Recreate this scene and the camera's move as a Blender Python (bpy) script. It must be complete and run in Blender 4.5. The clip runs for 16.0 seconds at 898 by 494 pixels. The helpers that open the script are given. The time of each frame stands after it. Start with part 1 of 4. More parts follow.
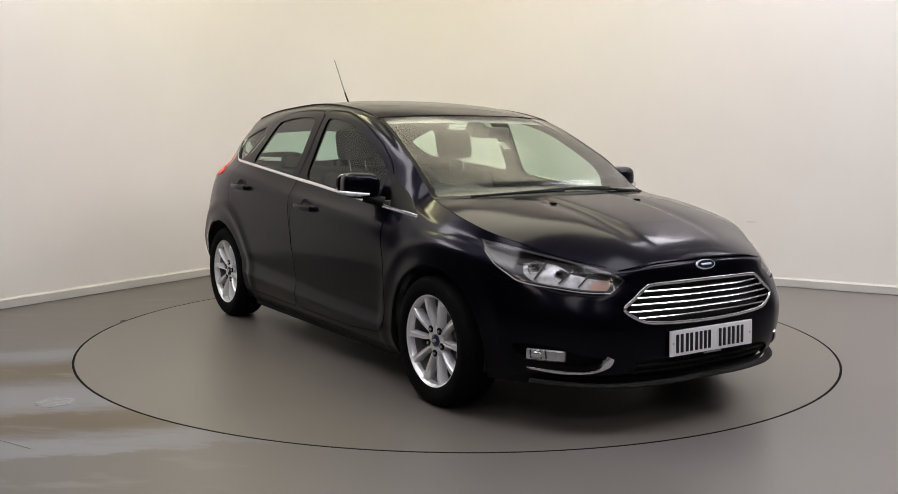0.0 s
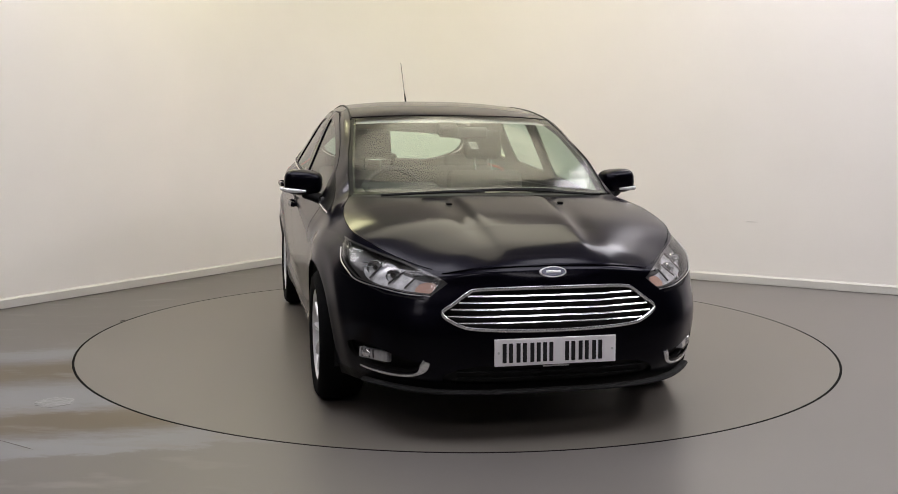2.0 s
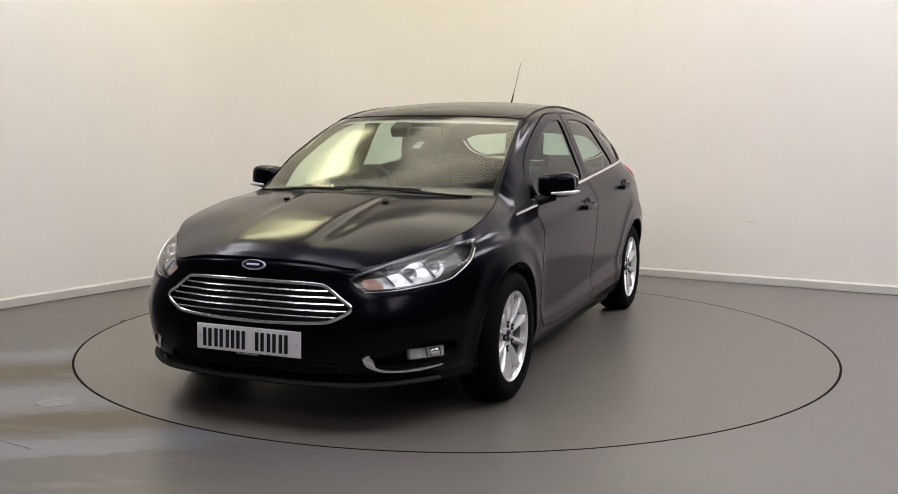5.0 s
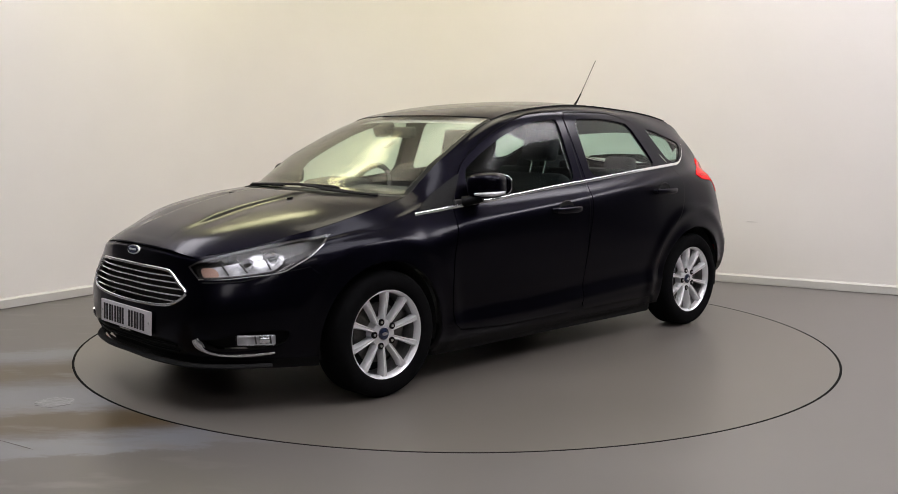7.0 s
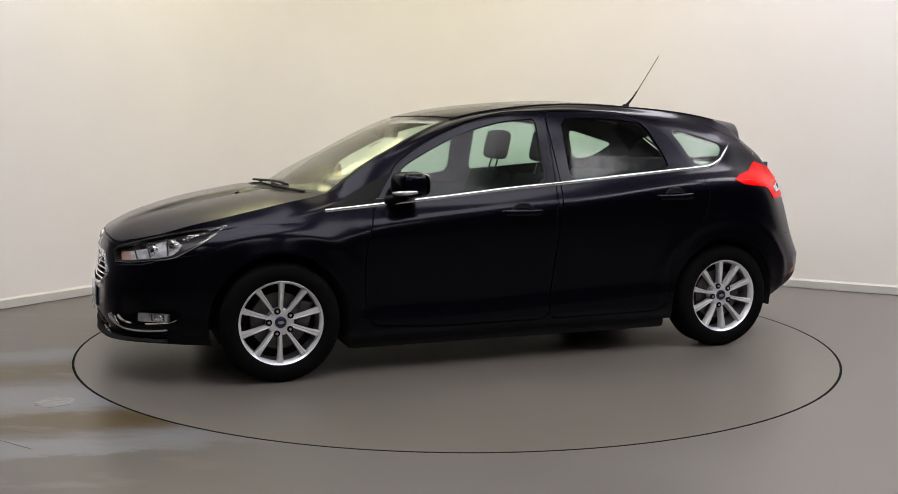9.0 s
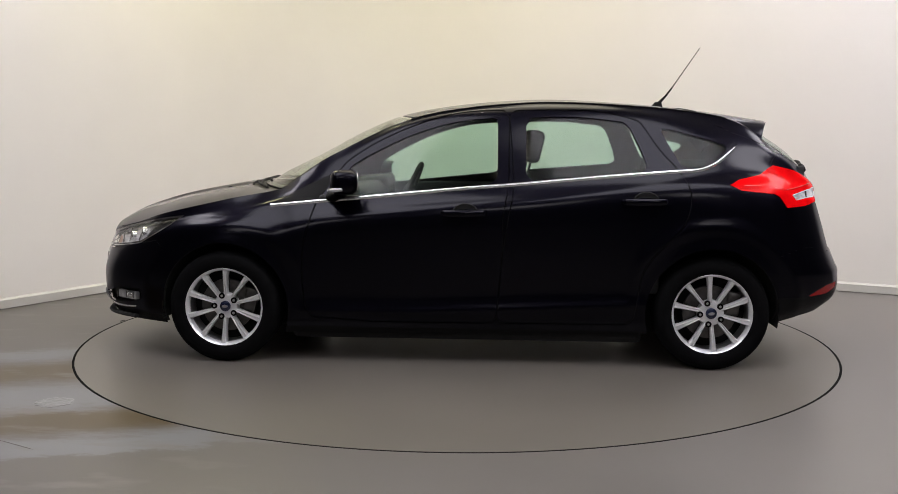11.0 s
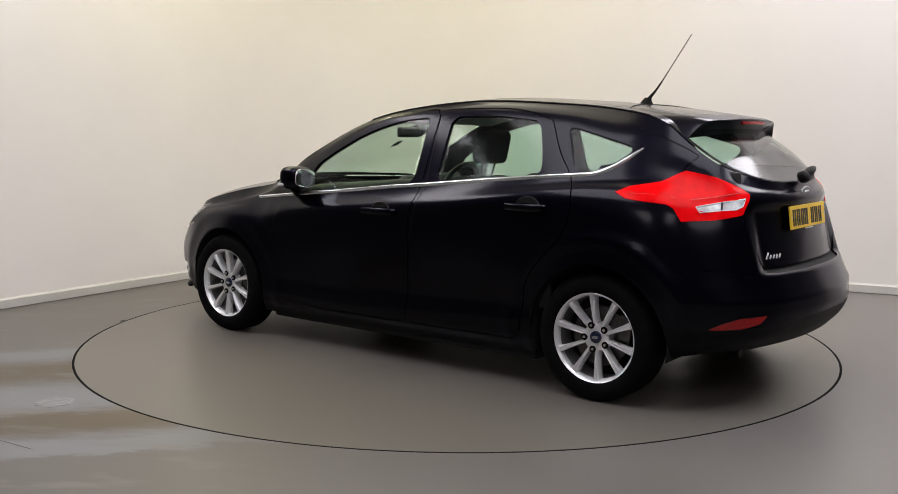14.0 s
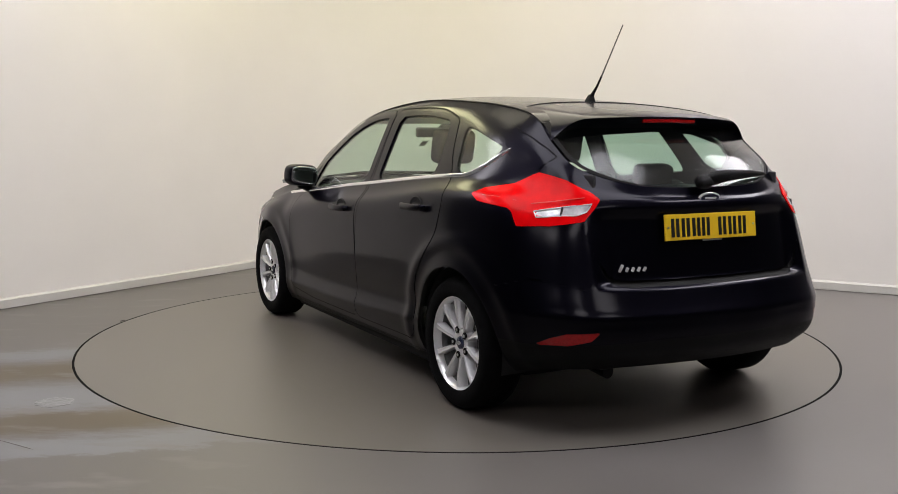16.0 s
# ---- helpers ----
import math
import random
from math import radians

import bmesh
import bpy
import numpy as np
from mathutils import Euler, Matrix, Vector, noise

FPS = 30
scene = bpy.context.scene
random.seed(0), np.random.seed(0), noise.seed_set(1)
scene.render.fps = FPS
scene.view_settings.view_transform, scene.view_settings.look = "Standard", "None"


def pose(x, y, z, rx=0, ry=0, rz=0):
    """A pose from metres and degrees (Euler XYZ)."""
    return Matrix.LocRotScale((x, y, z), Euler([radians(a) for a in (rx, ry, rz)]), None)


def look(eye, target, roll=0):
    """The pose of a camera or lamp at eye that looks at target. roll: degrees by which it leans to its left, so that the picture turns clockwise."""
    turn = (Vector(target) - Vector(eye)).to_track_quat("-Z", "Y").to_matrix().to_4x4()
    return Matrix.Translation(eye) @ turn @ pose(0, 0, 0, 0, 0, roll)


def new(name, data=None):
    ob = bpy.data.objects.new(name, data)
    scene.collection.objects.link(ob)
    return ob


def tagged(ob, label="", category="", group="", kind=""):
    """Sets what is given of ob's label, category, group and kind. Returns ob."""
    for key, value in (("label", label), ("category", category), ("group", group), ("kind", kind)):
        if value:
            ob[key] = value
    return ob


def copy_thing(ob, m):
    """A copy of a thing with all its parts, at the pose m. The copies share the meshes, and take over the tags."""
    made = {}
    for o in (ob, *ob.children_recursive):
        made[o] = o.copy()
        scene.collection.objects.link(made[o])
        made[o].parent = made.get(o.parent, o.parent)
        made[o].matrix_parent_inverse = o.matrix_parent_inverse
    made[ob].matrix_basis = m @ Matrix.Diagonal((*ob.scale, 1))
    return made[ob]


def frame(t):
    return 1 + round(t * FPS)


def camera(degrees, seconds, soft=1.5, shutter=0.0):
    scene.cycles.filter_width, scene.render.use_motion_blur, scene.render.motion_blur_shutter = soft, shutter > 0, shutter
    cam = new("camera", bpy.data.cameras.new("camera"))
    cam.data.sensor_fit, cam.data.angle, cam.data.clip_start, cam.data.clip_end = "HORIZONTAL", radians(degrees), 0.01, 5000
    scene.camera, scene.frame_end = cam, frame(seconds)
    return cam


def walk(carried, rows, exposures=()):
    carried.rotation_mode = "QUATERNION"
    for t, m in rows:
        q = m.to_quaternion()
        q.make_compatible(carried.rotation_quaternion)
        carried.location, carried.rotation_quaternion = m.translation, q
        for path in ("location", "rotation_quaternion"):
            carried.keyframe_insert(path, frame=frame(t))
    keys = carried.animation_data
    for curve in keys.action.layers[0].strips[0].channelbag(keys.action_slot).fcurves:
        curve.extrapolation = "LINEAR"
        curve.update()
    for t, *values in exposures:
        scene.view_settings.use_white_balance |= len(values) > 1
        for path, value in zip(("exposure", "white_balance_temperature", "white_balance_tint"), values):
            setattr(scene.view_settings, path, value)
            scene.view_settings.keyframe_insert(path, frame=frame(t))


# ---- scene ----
cam = camera(49.8, 16.0, 0.6)
EYE = Vector((0, -5.955, 1.2607))
AIM = EYE + Vector((-0.00790, 0.99306, -0.11730))
walk(cam, [(0.0, look(EYE, AIM, 0.352)), (16.0, look(EYE, AIM, 0.352))])

# ---- light ----
world = bpy.data.worlds.new("world")
world.use_nodes = True
world.node_tree.nodes["Background"].inputs[0].default_value = (0.9, 0.95, 1.0, 1)
world.node_tree.nodes["Background"].inputs[1].default_value = 0.005
scene.world = world
scene.view_settings.exposure = 0.0
LAMP = 10.6


# ---- materials ----
def material(name, color, rough=0.5, metal=0.0, coat=0.0, noise_scale=0.0, noise_amount=0.0, bump=0.0, bump_scale=200.0, spec=0.5, rough_var=0.0, coat_ior=1.5, coat_rough=0.17):
    """A principled material with colour mottling, gloss variation and fine relief."""
    m = bpy.data.materials.new(name)
    m.use_nodes = True
    nt = m.node_tree
    b = nt.nodes["Principled BSDF"]
    b.inputs["Base Color"].default_value = (*color, 1)
    b.inputs["Roughness"].default_value = rough
    b.inputs["Metallic"].default_value = metal
    b.inputs["Coat Weight"].default_value = coat
    b.inputs["Coat Roughness"].default_value = coat_rough
    b.inputs["Coat IOR"].default_value = coat_ior
    b.inputs["Specular IOR Level"].default_value = spec
    co = nt.nodes.new("ShaderNodeTexCoord")
    if noise_scale:
        n = nt.nodes.new("ShaderNodeTexNoise")
        n.inputs["Scale"].default_value = noise_scale
        n.inputs["Detail"].default_value = 6
        nt.links.new(co.outputs["Object"], n.inputs["Vector"])
        r = nt.nodes.new("ShaderNodeValToRGB")
        r.color_ramp.elements[0].position, r.color_ramp.elements[1].position = 0.3, 0.7
        lo, hi = 1 - noise_amount, 1 + noise_amount
        r.color_ramp.elements[0].color = (*[min(1, c * lo) for c in color], 1)
        r.color_ramp.elements[1].color = (*[min(1, c * hi) for c in color], 1)
        nt.links.new(n.outputs["Fac"], r.inputs["Fac"])
        nt.links.new(r.outputs["Color"], b.inputs["Base Color"])
        if rough_var:
            mr = nt.nodes.new("ShaderNodeMapRange")
            mr.inputs["To Min"].default_value, mr.inputs["To Max"].default_value = rough - rough_var, rough + rough_var
            nt.links.new(n.outputs["Fac"], mr.inputs["Value"])
            nt.links.new(mr.outputs["Result"], b.inputs["Roughness"])
    if bump:
        n2 = nt.nodes.new("ShaderNodeTexNoise")
        n2.inputs["Scale"].default_value = bump_scale
        n2.inputs["Detail"].default_value = 3
        nt.links.new(co.outputs["Object"], n2.inputs["Vector"])
        bp = nt.nodes.new("ShaderNodeBump")
        bp.inputs["Strength"].default_value = bump
        bp.inputs["Distance"].default_value = 0.01
        nt.links.new(n2.outputs["Fac"], bp.inputs["Height"])
        nt.links.new(bp.outputs["Normal"], b.inputs["Normal"])
    return m


def glass(name, tint, gloss_rough=0.02, ior=1.5, sides=2.0):
    """A thin pane: tinted see-through, with mirror gloss that grows with the angle."""
    m = bpy.data.materials.new(name)
    m.use_nodes = True
    nt = m.node_tree
    nt.nodes.remove(nt.nodes["Principled BSDF"])
    out = nt.nodes["Material Output"]
    t, gl, mix, fr, pw, ad = (nt.nodes.new("ShaderNode" + k) for k in ("BsdfTransparent", "BsdfGlossy", "MixShader", "LayerWeight", "Math", "MapRange"))
    t.inputs["Color"].default_value = (*tint, 1)
    gl.inputs["Roughness"].default_value = gloss_rough
    fr.inputs["Blend"].default_value = 0.5
    pw.operation = "POWER"
    pw.inputs[1].default_value = 4.5
    ad.inputs["To Min"].default_value = sides * ((ior - 1) / (ior + 1)) ** 2
    nt.links.new(fr.outputs["Facing"], pw.inputs[0])
    nt.links.new(pw.outputs[0], ad.inputs["Value"])
    nt.links.new(ad.outputs["Result"], mix.inputs[0])
    nt.links.new(t.outputs[0], mix.inputs[1])
    nt.links.new(gl.outputs[0], mix.inputs[2])
    nt.links.new(mix.outputs[0], out.inputs["Surface"])
    return m


def glow(name, color, strength):
    m = bpy.data.materials.new(name)
    m.use_nodes = True
    b = m.node_tree.nodes["Principled BSDF"]
    b.inputs["Base Color"].default_value = (0.8, 0.8, 0.8, 1)
    b.inputs["Emission Color"].default_value = (*color, 1)
    b.inputs["Emission Strength"].default_value = strength
    return m


def floor_material(name, color, stains):
    """Worn painted concrete: broad mottling, fine grain, and rubbed streaks towards one side."""
    m = material(name, color, 0.33, noise_scale=1.1, noise_amount=0.08, rough_var=0.03)
    if stains:
        nt = m.node_tree
        b = nt.nodes["Principled BSDF"]
        base = b.inputs["Base Color"].links[0].from_socket
        co = nt.nodes.new("ShaderNodeTexCoord")
        mp = nt.nodes.new("ShaderNodeMapping")
        mp.inputs["Rotation"].default_value = (0, 0, radians(-14))
        mp.inputs["Scale"].default_value = (0.8, 2.2, 1)
        n = nt.nodes.new("ShaderNodeTexNoise")
        n.inputs["Scale"].default_value, n.inputs["Detail"].default_value, n.inputs["Roughness"].default_value = 3.4, 12, 0.74
        nt.links.new(co.outputs["Object"], mp.inputs[0])
        nt.links.new(mp.outputs[0], n.inputs["Vector"])
        sep = nt.nodes.new("ShaderNodeSeparateXYZ")
        nt.links.new(co.outputs["Object"], sep.inputs[0])
        slant = nt.nodes.new("ShaderNodeMath")
        slant.operation, slant.inputs[1].default_value = "MULTIPLY_ADD", -0.25
        nt.links.new(sep.outputs["X"], slant.inputs[0])
        nt.links.new(sep.outputs["Y"], slant.inputs[2])
        wob = nt.nodes.new("ShaderNodeMath")
        wob.operation, wob.inputs[1].default_value = "MULTIPLY_ADD", 0.5
        nt.links.new(n.outputs["Fac"], wob.inputs[0])
        nt.links.new(slant.outputs[0], wob.inputs[2])
        along = nt.nodes.new("ShaderNodeMapRange")
        along.inputs["From Min"].default_value, along.inputs["From Max"].default_value = -1.925, 0.575
        nt.links.new(wob.outputs[0], along.inputs["Value"])
        bands = nt.nodes.new("ShaderNodeValToRGB")
        grey, blue, brown = (0.094, 0.085, 0.080, 1), (0.146, 0.149, 0.163, 1), (0.064, 0.043, 0.018, 1)
        stops = ((0.0, grey), (0.09, grey), (0.11, blue), (0.17, blue), (0.21, grey), (0.25, brown), (0.34, brown), (0.39, blue), (0.53, blue), (0.59, grey), (0.64, brown), (0.73, brown), (0.78, grey), (0.84, blue), (0.89, blue), (0.93, grey))
        for k, (pos, col) in enumerate(stops):
            el = bands.color_ramp.elements[k] if k < 2 else bands.color_ramp.elements.new(pos)
            el.position, el.color = pos, col
        nt.links.new(along.outputs["Result"], bands.inputs["Fac"])
        side = nt.nodes.new("ShaderNodeMapRange")
        side.inputs["From Min"].default_value, side.inputs["From Max"].default_value = -0.50, -1.20
        nt.links.new(sep.outputs["X"], side.inputs["Value"])
        n3 = nt.nodes.new("ShaderNodeTexNoise")
        n3.inputs["Scale"].default_value, n3.inputs["Detail"].default_value = 3.1, 8
        nt.links.new(mp.outputs[0], n3.inputs["Vector"])
        patch = nt.nodes.new("ShaderNodeMapRange")
        patch.inputs["From Min"].default_value, patch.inputs["From Max"].default_value = 0.29, 0.43
        nt.links.new(n3.outputs["Fac"], patch.inputs["Value"])
        mu = nt.nodes.new("ShaderNodeMath")
        mu.operation = "MULTIPLY"
        nt.links.new(side.outputs["Result"], mu.inputs[0])
        nt.links.new(patch.outputs["Result"], mu.inputs[1])
        mx = nt.nodes.new("ShaderNodeMixRGB")
        nt.links.new(mu.outputs[0], mx.inputs["Fac"])
        nt.links.new(base, mx.inputs["Color1"])
        nt.links.new(bands.outputs["Color"], mx.inputs["Color2"])
        base = mx.outputs[0]
        nt.links.new(base, b.inputs["Base Color"])
    return m


WALL = material("wall_paint", (0.80, 0.772, 0.745), 0.75, noise_scale=1.7, noise_amount=0.015, bump=0.04, bump_scale=90)
SKIRT = material("skirting_paint", (0.56, 0.55, 0.53), 0.45, noise_scale=3, noise_amount=0.03)
CEIL = material("ceiling_paint", (0.78, 0.77, 0.72), 0.8, noise_scale=2, noise_amount=0.03)
DIMWALL = material("unseen_dark_wall", (0.075, 0.074, 0.073), 0.85, noise_scale=1.5, noise_amount=0.1)
FLOOR = floor_material("floor_paint", (0.133, 0.122, 0.116), True)
DISC = floor_material("turntable_paint", (0.130, 0.117, 0.103), False)
SEAM = material("seam_rubber", (0.004, 0.004, 0.004), 0.9, spec=0.1)
TUBE = glow("lamp_diffuser", (0.985, 0.95, 1.0), LAMP)
WARMTUBE = glow("warm_lamp_diffuser", (1.0, 0.95, 0.54), LAMP * 1.0)
# Front panels made large and weak to soften the car's reflections.
BROADTUBE = glow("broad_lamp_diffuser", (0.97, 0.95, 1.02), LAMP * 0.45)
# Added overhead panel: brightens the bonnet and veils the windscreen.
OVERHEAD_FILL = glow("overhead_fill_glow", (1.0, 0.92, 0.70), 2.8)
# Added fill behind the camera; no lamp is known there.
FAR_FILL = glow("far_fill_glow", (1.0, 0.945, 0.985), LAMP * 0.42)
LAMPMETAL = material("lamp_metal", (0.7, 0.7, 0.7), 0.4)
PAINT = material("car_paint", (0.0028, 0.0026, 0.0062), 0.36, 0.8, 0.95, noise_scale=900, noise_amount=0.35, spec=0.05, coat_ior=1.25, coat_rough=0.155)
PAINT.node_tree.nodes["Principled BSDF"].inputs["Specular Tint"].default_value = (0.42, 0.38, 0.49, 1)
BLACK = material("black_plastic", (0.0042, 0.0042, 0.0046), 0.5, bump=0.15, bump_scale=600, spec=0.12)
DARK = material("dark_liner", (0.008, 0.008, 0.008), 0.9, noise_scale=20, noise_amount=0.3)
CHROME = material("chrome", (0.86, 0.87, 0.88), 0.14, 0.8)
SATIN = material("satin_silver", (0.62, 0.62, 0.62), 0.28, 1.0)
# Silver barrel darkened in colour for dirt and shade behind the spokes.
BARREL = material("barrel_dirt_shade", (0.20, 0.20, 0.20), 0.45, 0.3, noise_scale=60, noise_amount=0.2)
ALLOY = material("alloy_paint", (0.80, 0.80, 0.81), 0.30, 0.4, 0.6, noise_scale=400, noise_amount=0.08)
STEEL = material("brake_steel", (0.13, 0.125, 0.12), 0.4, 1.0, noise_scale=30, noise_amount=0.25)
TYRE = material("tyre_rubber", (0.0032, 0.0032, 0.0036), 0.85, noise_scale=25, noise_amount=0.25, bump=0.2, bump_scale=150, spec=0.08)
SCREEN = glass("windscreen_glass", (0.86, 0.93, 0.85), 0.17, 1.5, 1.05)
TINT = glass("side_glass", (0.66, 0.82, 0.75), 0.09, 1.5, 0.55)
REARTINT = glass("rear_window_glass", (0.66, 0.82, 0.75), 0.14, 1.5, 1.5)
CLEAR = glass("clear_lens", (0.95, 0.955, 0.96), 0.06, 1.5, 0.9)
RED = material("red_lens", (0.80, 0.002, 0.004), 0.16, 0.0, 0.03, noise_scale=14, noise_amount=0.12, spec=0.05)
DEEPRED = material("reflector_red", (0.36, 0.002, 0.003), 0.25, 0.0, 0.1, noise_scale=120, noise_amount=0.2)
AMBER = material("amber_lens", (0.55, 0.35, 0.28), 0.2, 0.0, 0.8)
WHITE = material("plate_white", (0.88, 0.86, 0.88), 0.35, noise_scale=8, noise_amount=0.02)
YELLOW = material("plate_yellow", (0.80, 0.52, 0.02), 0.35, noise_scale=8, noise_amount=0.03)
BADGE = material("badge_silver", (0.80, 0.80, 0.81), 0.25, 0.2, 0.4)
INK = material("plate_black", (0.008, 0.008, 0.01), 0.4)
BLUE = material("badge_blue", (0.012, 0.02, 0.06), 0.2, 0.3, 0.8)
LAMPSILVER = material("lamp_reflector", (0.68, 0.68, 0.70), 0.22, 0.35, 0.3, noise_scale=24, noise_amount=0.35, bump=0.25, bump_scale=34)
LAMPGREY = material("lamp_housing", (0.040, 0.038, 0.037), 0.35, 0.1)
FABRIC = material("seat_fabric", (0.030, 0.030, 0.033), 0.85, noise_scale=120, noise_amount=0.3, bump=0.3, bump_scale=500)
DASH = material("dashboard_plastic", (0.030, 0.030, 0.032), 0.6, bump=0.2, bump_scale=400)
LINING = material("roof_lining", (0.45, 0.45, 0.42), 0.9, noise_scale=80, noise_amount=0.05)
RODGREY = material("aerial_grey", (0.16, 0.155, 0.15), 0.4, 0.4)
PALERED = material("pale_red_line", (0.75, 0.10, 0.09), 0.25, 0.0, 0.2, spec=0.2)
MIRROR = material("mirror_glass", (0.85, 0.87, 0.88), 0.02, 1.0)


# ---- mesh helpers ----
def mesh_object(name, verts, faces, mat, parent=None, label="", smooth=True):
    me = bpy.data.meshes.new(name)
    me.from_pydata([tuple(map(float, v)) for v in verts], [], [tuple(map(int, f)) for f in faces])
    me.materials.append(mat)
    if smooth:
        me.polygons.foreach_set("use_smooth", [True] * len(me.polygons))
    me.update()
    ob = new(name, me)
    if parent:
        ob.parent = parent
    return tagged(ob, label)


def part(name, bm, mat, parent, label="", smooth=False):
    """Links a bmesh as one mesh object under a thing or a part."""
    me = bpy.data.meshes.new(name)
    bmesh.ops.recalc_face_normals(bm, faces=bm.faces)
    bm.to_mesh(me)
    bm.free()
    me.materials.append(mat)
    if smooth:
        me.polygons.foreach_set("use_smooth", [True] * len(me.polygons))
        me.set_sharp_from_angle(angle=radians(40))
    ob = new(name, me)
    if parent:
        ob.parent = parent
    return tagged(ob, label)


def box(bm, size, m=Matrix(), bevel=0.0, segments=2):
    r = bmesh.ops.create_cube(bm, size=1, matrix=m @ Matrix.Diagonal((*size, 1)))
    if bevel:
        es = list({e for v in r["verts"] for e in v.link_edges})
        bmesh.ops.bevel(bm, geom=es, offset=bevel, segments=segments, profile=0.6, affect="EDGES")
    return bm


def new_box(size, m=Matrix(), bevel=0.0, segments=2):
    return box(bmesh.new(), size, m, bevel, segments)


def cylinder(bm, r1, r2, depth, m=Matrix(), n=32):
    bmesh.ops.create_cone(bm, cap_ends=True, segments=n, radius1=r1, radius2=r2, depth=depth, matrix=m)
    return bm


def lathe(profile, n=64, axis="y"):
    """A closed ring swept from (radius, along-axis) pairs."""
    bm = bmesh.new()
    rows = []
    for i in range(n):
        a = 2 * math.pi * i / n
        rows.append([bm.verts.new((r * math.cos(a), h, r * math.sin(a))) for r, h in profile])
    for i in range(n):
        p, q = rows[i], rows[(i + 1) % n]
        for j in range(len(profile) - 1):
            bm.faces.new((p[j], q[j], q[j + 1], p[j + 1]))
    return bm


def tube(points, radius, n=8, flat=1.0, up=(0, 0, 1)):
    """A rod along points; flat squeezes it across up."""
    bm = bmesh.new()
    pts = [Vector(p) for p in points]
    rings = []
    for i, p in enumerate(pts):
        d = (pts[min(i + 1, len(pts) - 1)] - pts[max(i - 1, 0)]).normalized()
        u = Vector(up)
        a = d.cross(u).normalized()
        b = a.cross(d).normalized()
        r = radius[i] if isinstance(radius, (list, tuple)) else radius
        rings.append([bm.verts.new(p + a * (math.cos(2 * math.pi * k / n) * r * flat) + b * (math.sin(2 * math.pi * k / n) * r)) for k in range(n)])
    for p, q in zip(rings, rings[1:]):
        for k in range(n):
            bm.faces.new((p[k], p[(k + 1) % n], q[(k + 1) % n], q[k]))
    bm.faces.new(rings[0])
    bm.faces.new(rings[-1][::-1])
    return bm


def spline(points, n, mirrored=False):
    """Catmull-Rom through points, n steps a span. mirrored: the curve goes on symmetrically past both ends, across y = 0."""
    p = np.array(points, float)
    a, b = 2 * p[0] - p[1], 2 * p[-1] - p[-2]
    if mirrored:
        a, b = p[1] * (1, -1, 1), p[-2] * (1, -1, 1)
    p = np.vstack([a, p, b])
    out = []
    for i in range(1, len(p) - 2):
        for k in range(n):
            out.append(catmull(p[i - 1], p[i], p[i + 1], p[i + 2], k / n))
    out.append(p[-2])
    return np.array(out)


def catmull(a, b, c, d, t):
    return 0.5 * (2 * b + (c - a) * t + (2 * a - 5 * b + 4 * c - d) * t * t + (3 * b - a - 3 * c + d) * t ** 3)


# ---- the room ----
CORNER = Vector((-1.143, 4.13))
ALONG_L = Vector((-0.527, -0.850))
ALONG_R = Vector((0.884, -0.467))
HIGH = 3.9


def wall_line(inset):
    """The two seen walls as one line on the floor, with a rounded corner between them, moved inset metres into the room."""
    a, b = CORNER + ALONG_L * 1.15, CORNER + ALONG_R * 1.15
    pts = [CORNER + ALONG_L * d for d in (4.6, 3.2, 2.0)]
    for k in range(17):
        t = k / 16
        pts.append(a * (1 - t) ** 2 + CORNER * 2 * t * (1 - t) + b * t * t)
    pts += [CORNER + ALONG_R * d for d in (2.0, 4.0, 7.0)]
    out = []
    for i, p in enumerate(pts):
        d = (pts[min(i + 1, len(pts) - 1)] - pts[max(i - 1, 0)]).normalized()
        out.append(p + Vector((d.y, -d.x)) * inset)
    return out


def strip_solid(name, inner, outer, z0, z1, mat, label, smooth=True):
    """A standing band between two lines on the floor."""
    n = len(inner)
    v = [(p.x, p.y, z) for z in (z0, z1) for p in inner] + [(p.x, p.y, z) for z in (z0, z1) for p in outer]
    f = []
    for i in range(n - 1):
        a, b, c, d = i, i + 1, n + i + 1, n + i
        e, g, h, k = (q + 2 * n for q in (a, b, c, d))
        f += [(a, d, c, b), (e, g, h, k), (d, k, h, c), (a, b, g, e)]
    f += [(0, 2 * n, 3 * n, n), (n - 1, 2 * n - 1, 4 * n - 1, 3 * n - 1)]
    ob = mesh_object(name, v, f, mat, smooth=False)
    return tagged(ob, label, kind="structure")


strip_solid("wall_studio", wall_line(0), wall_line(-0.2), 0, HIGH, WALL, "white painted studio wall with a rounded corner")
for poly in bpy.data.objects["wall_studio"].data.polygons:
    poly.use_smooth = True
bpy.data.objects["wall_studio"].data.set_sharp_from_angle(angle=radians(30))


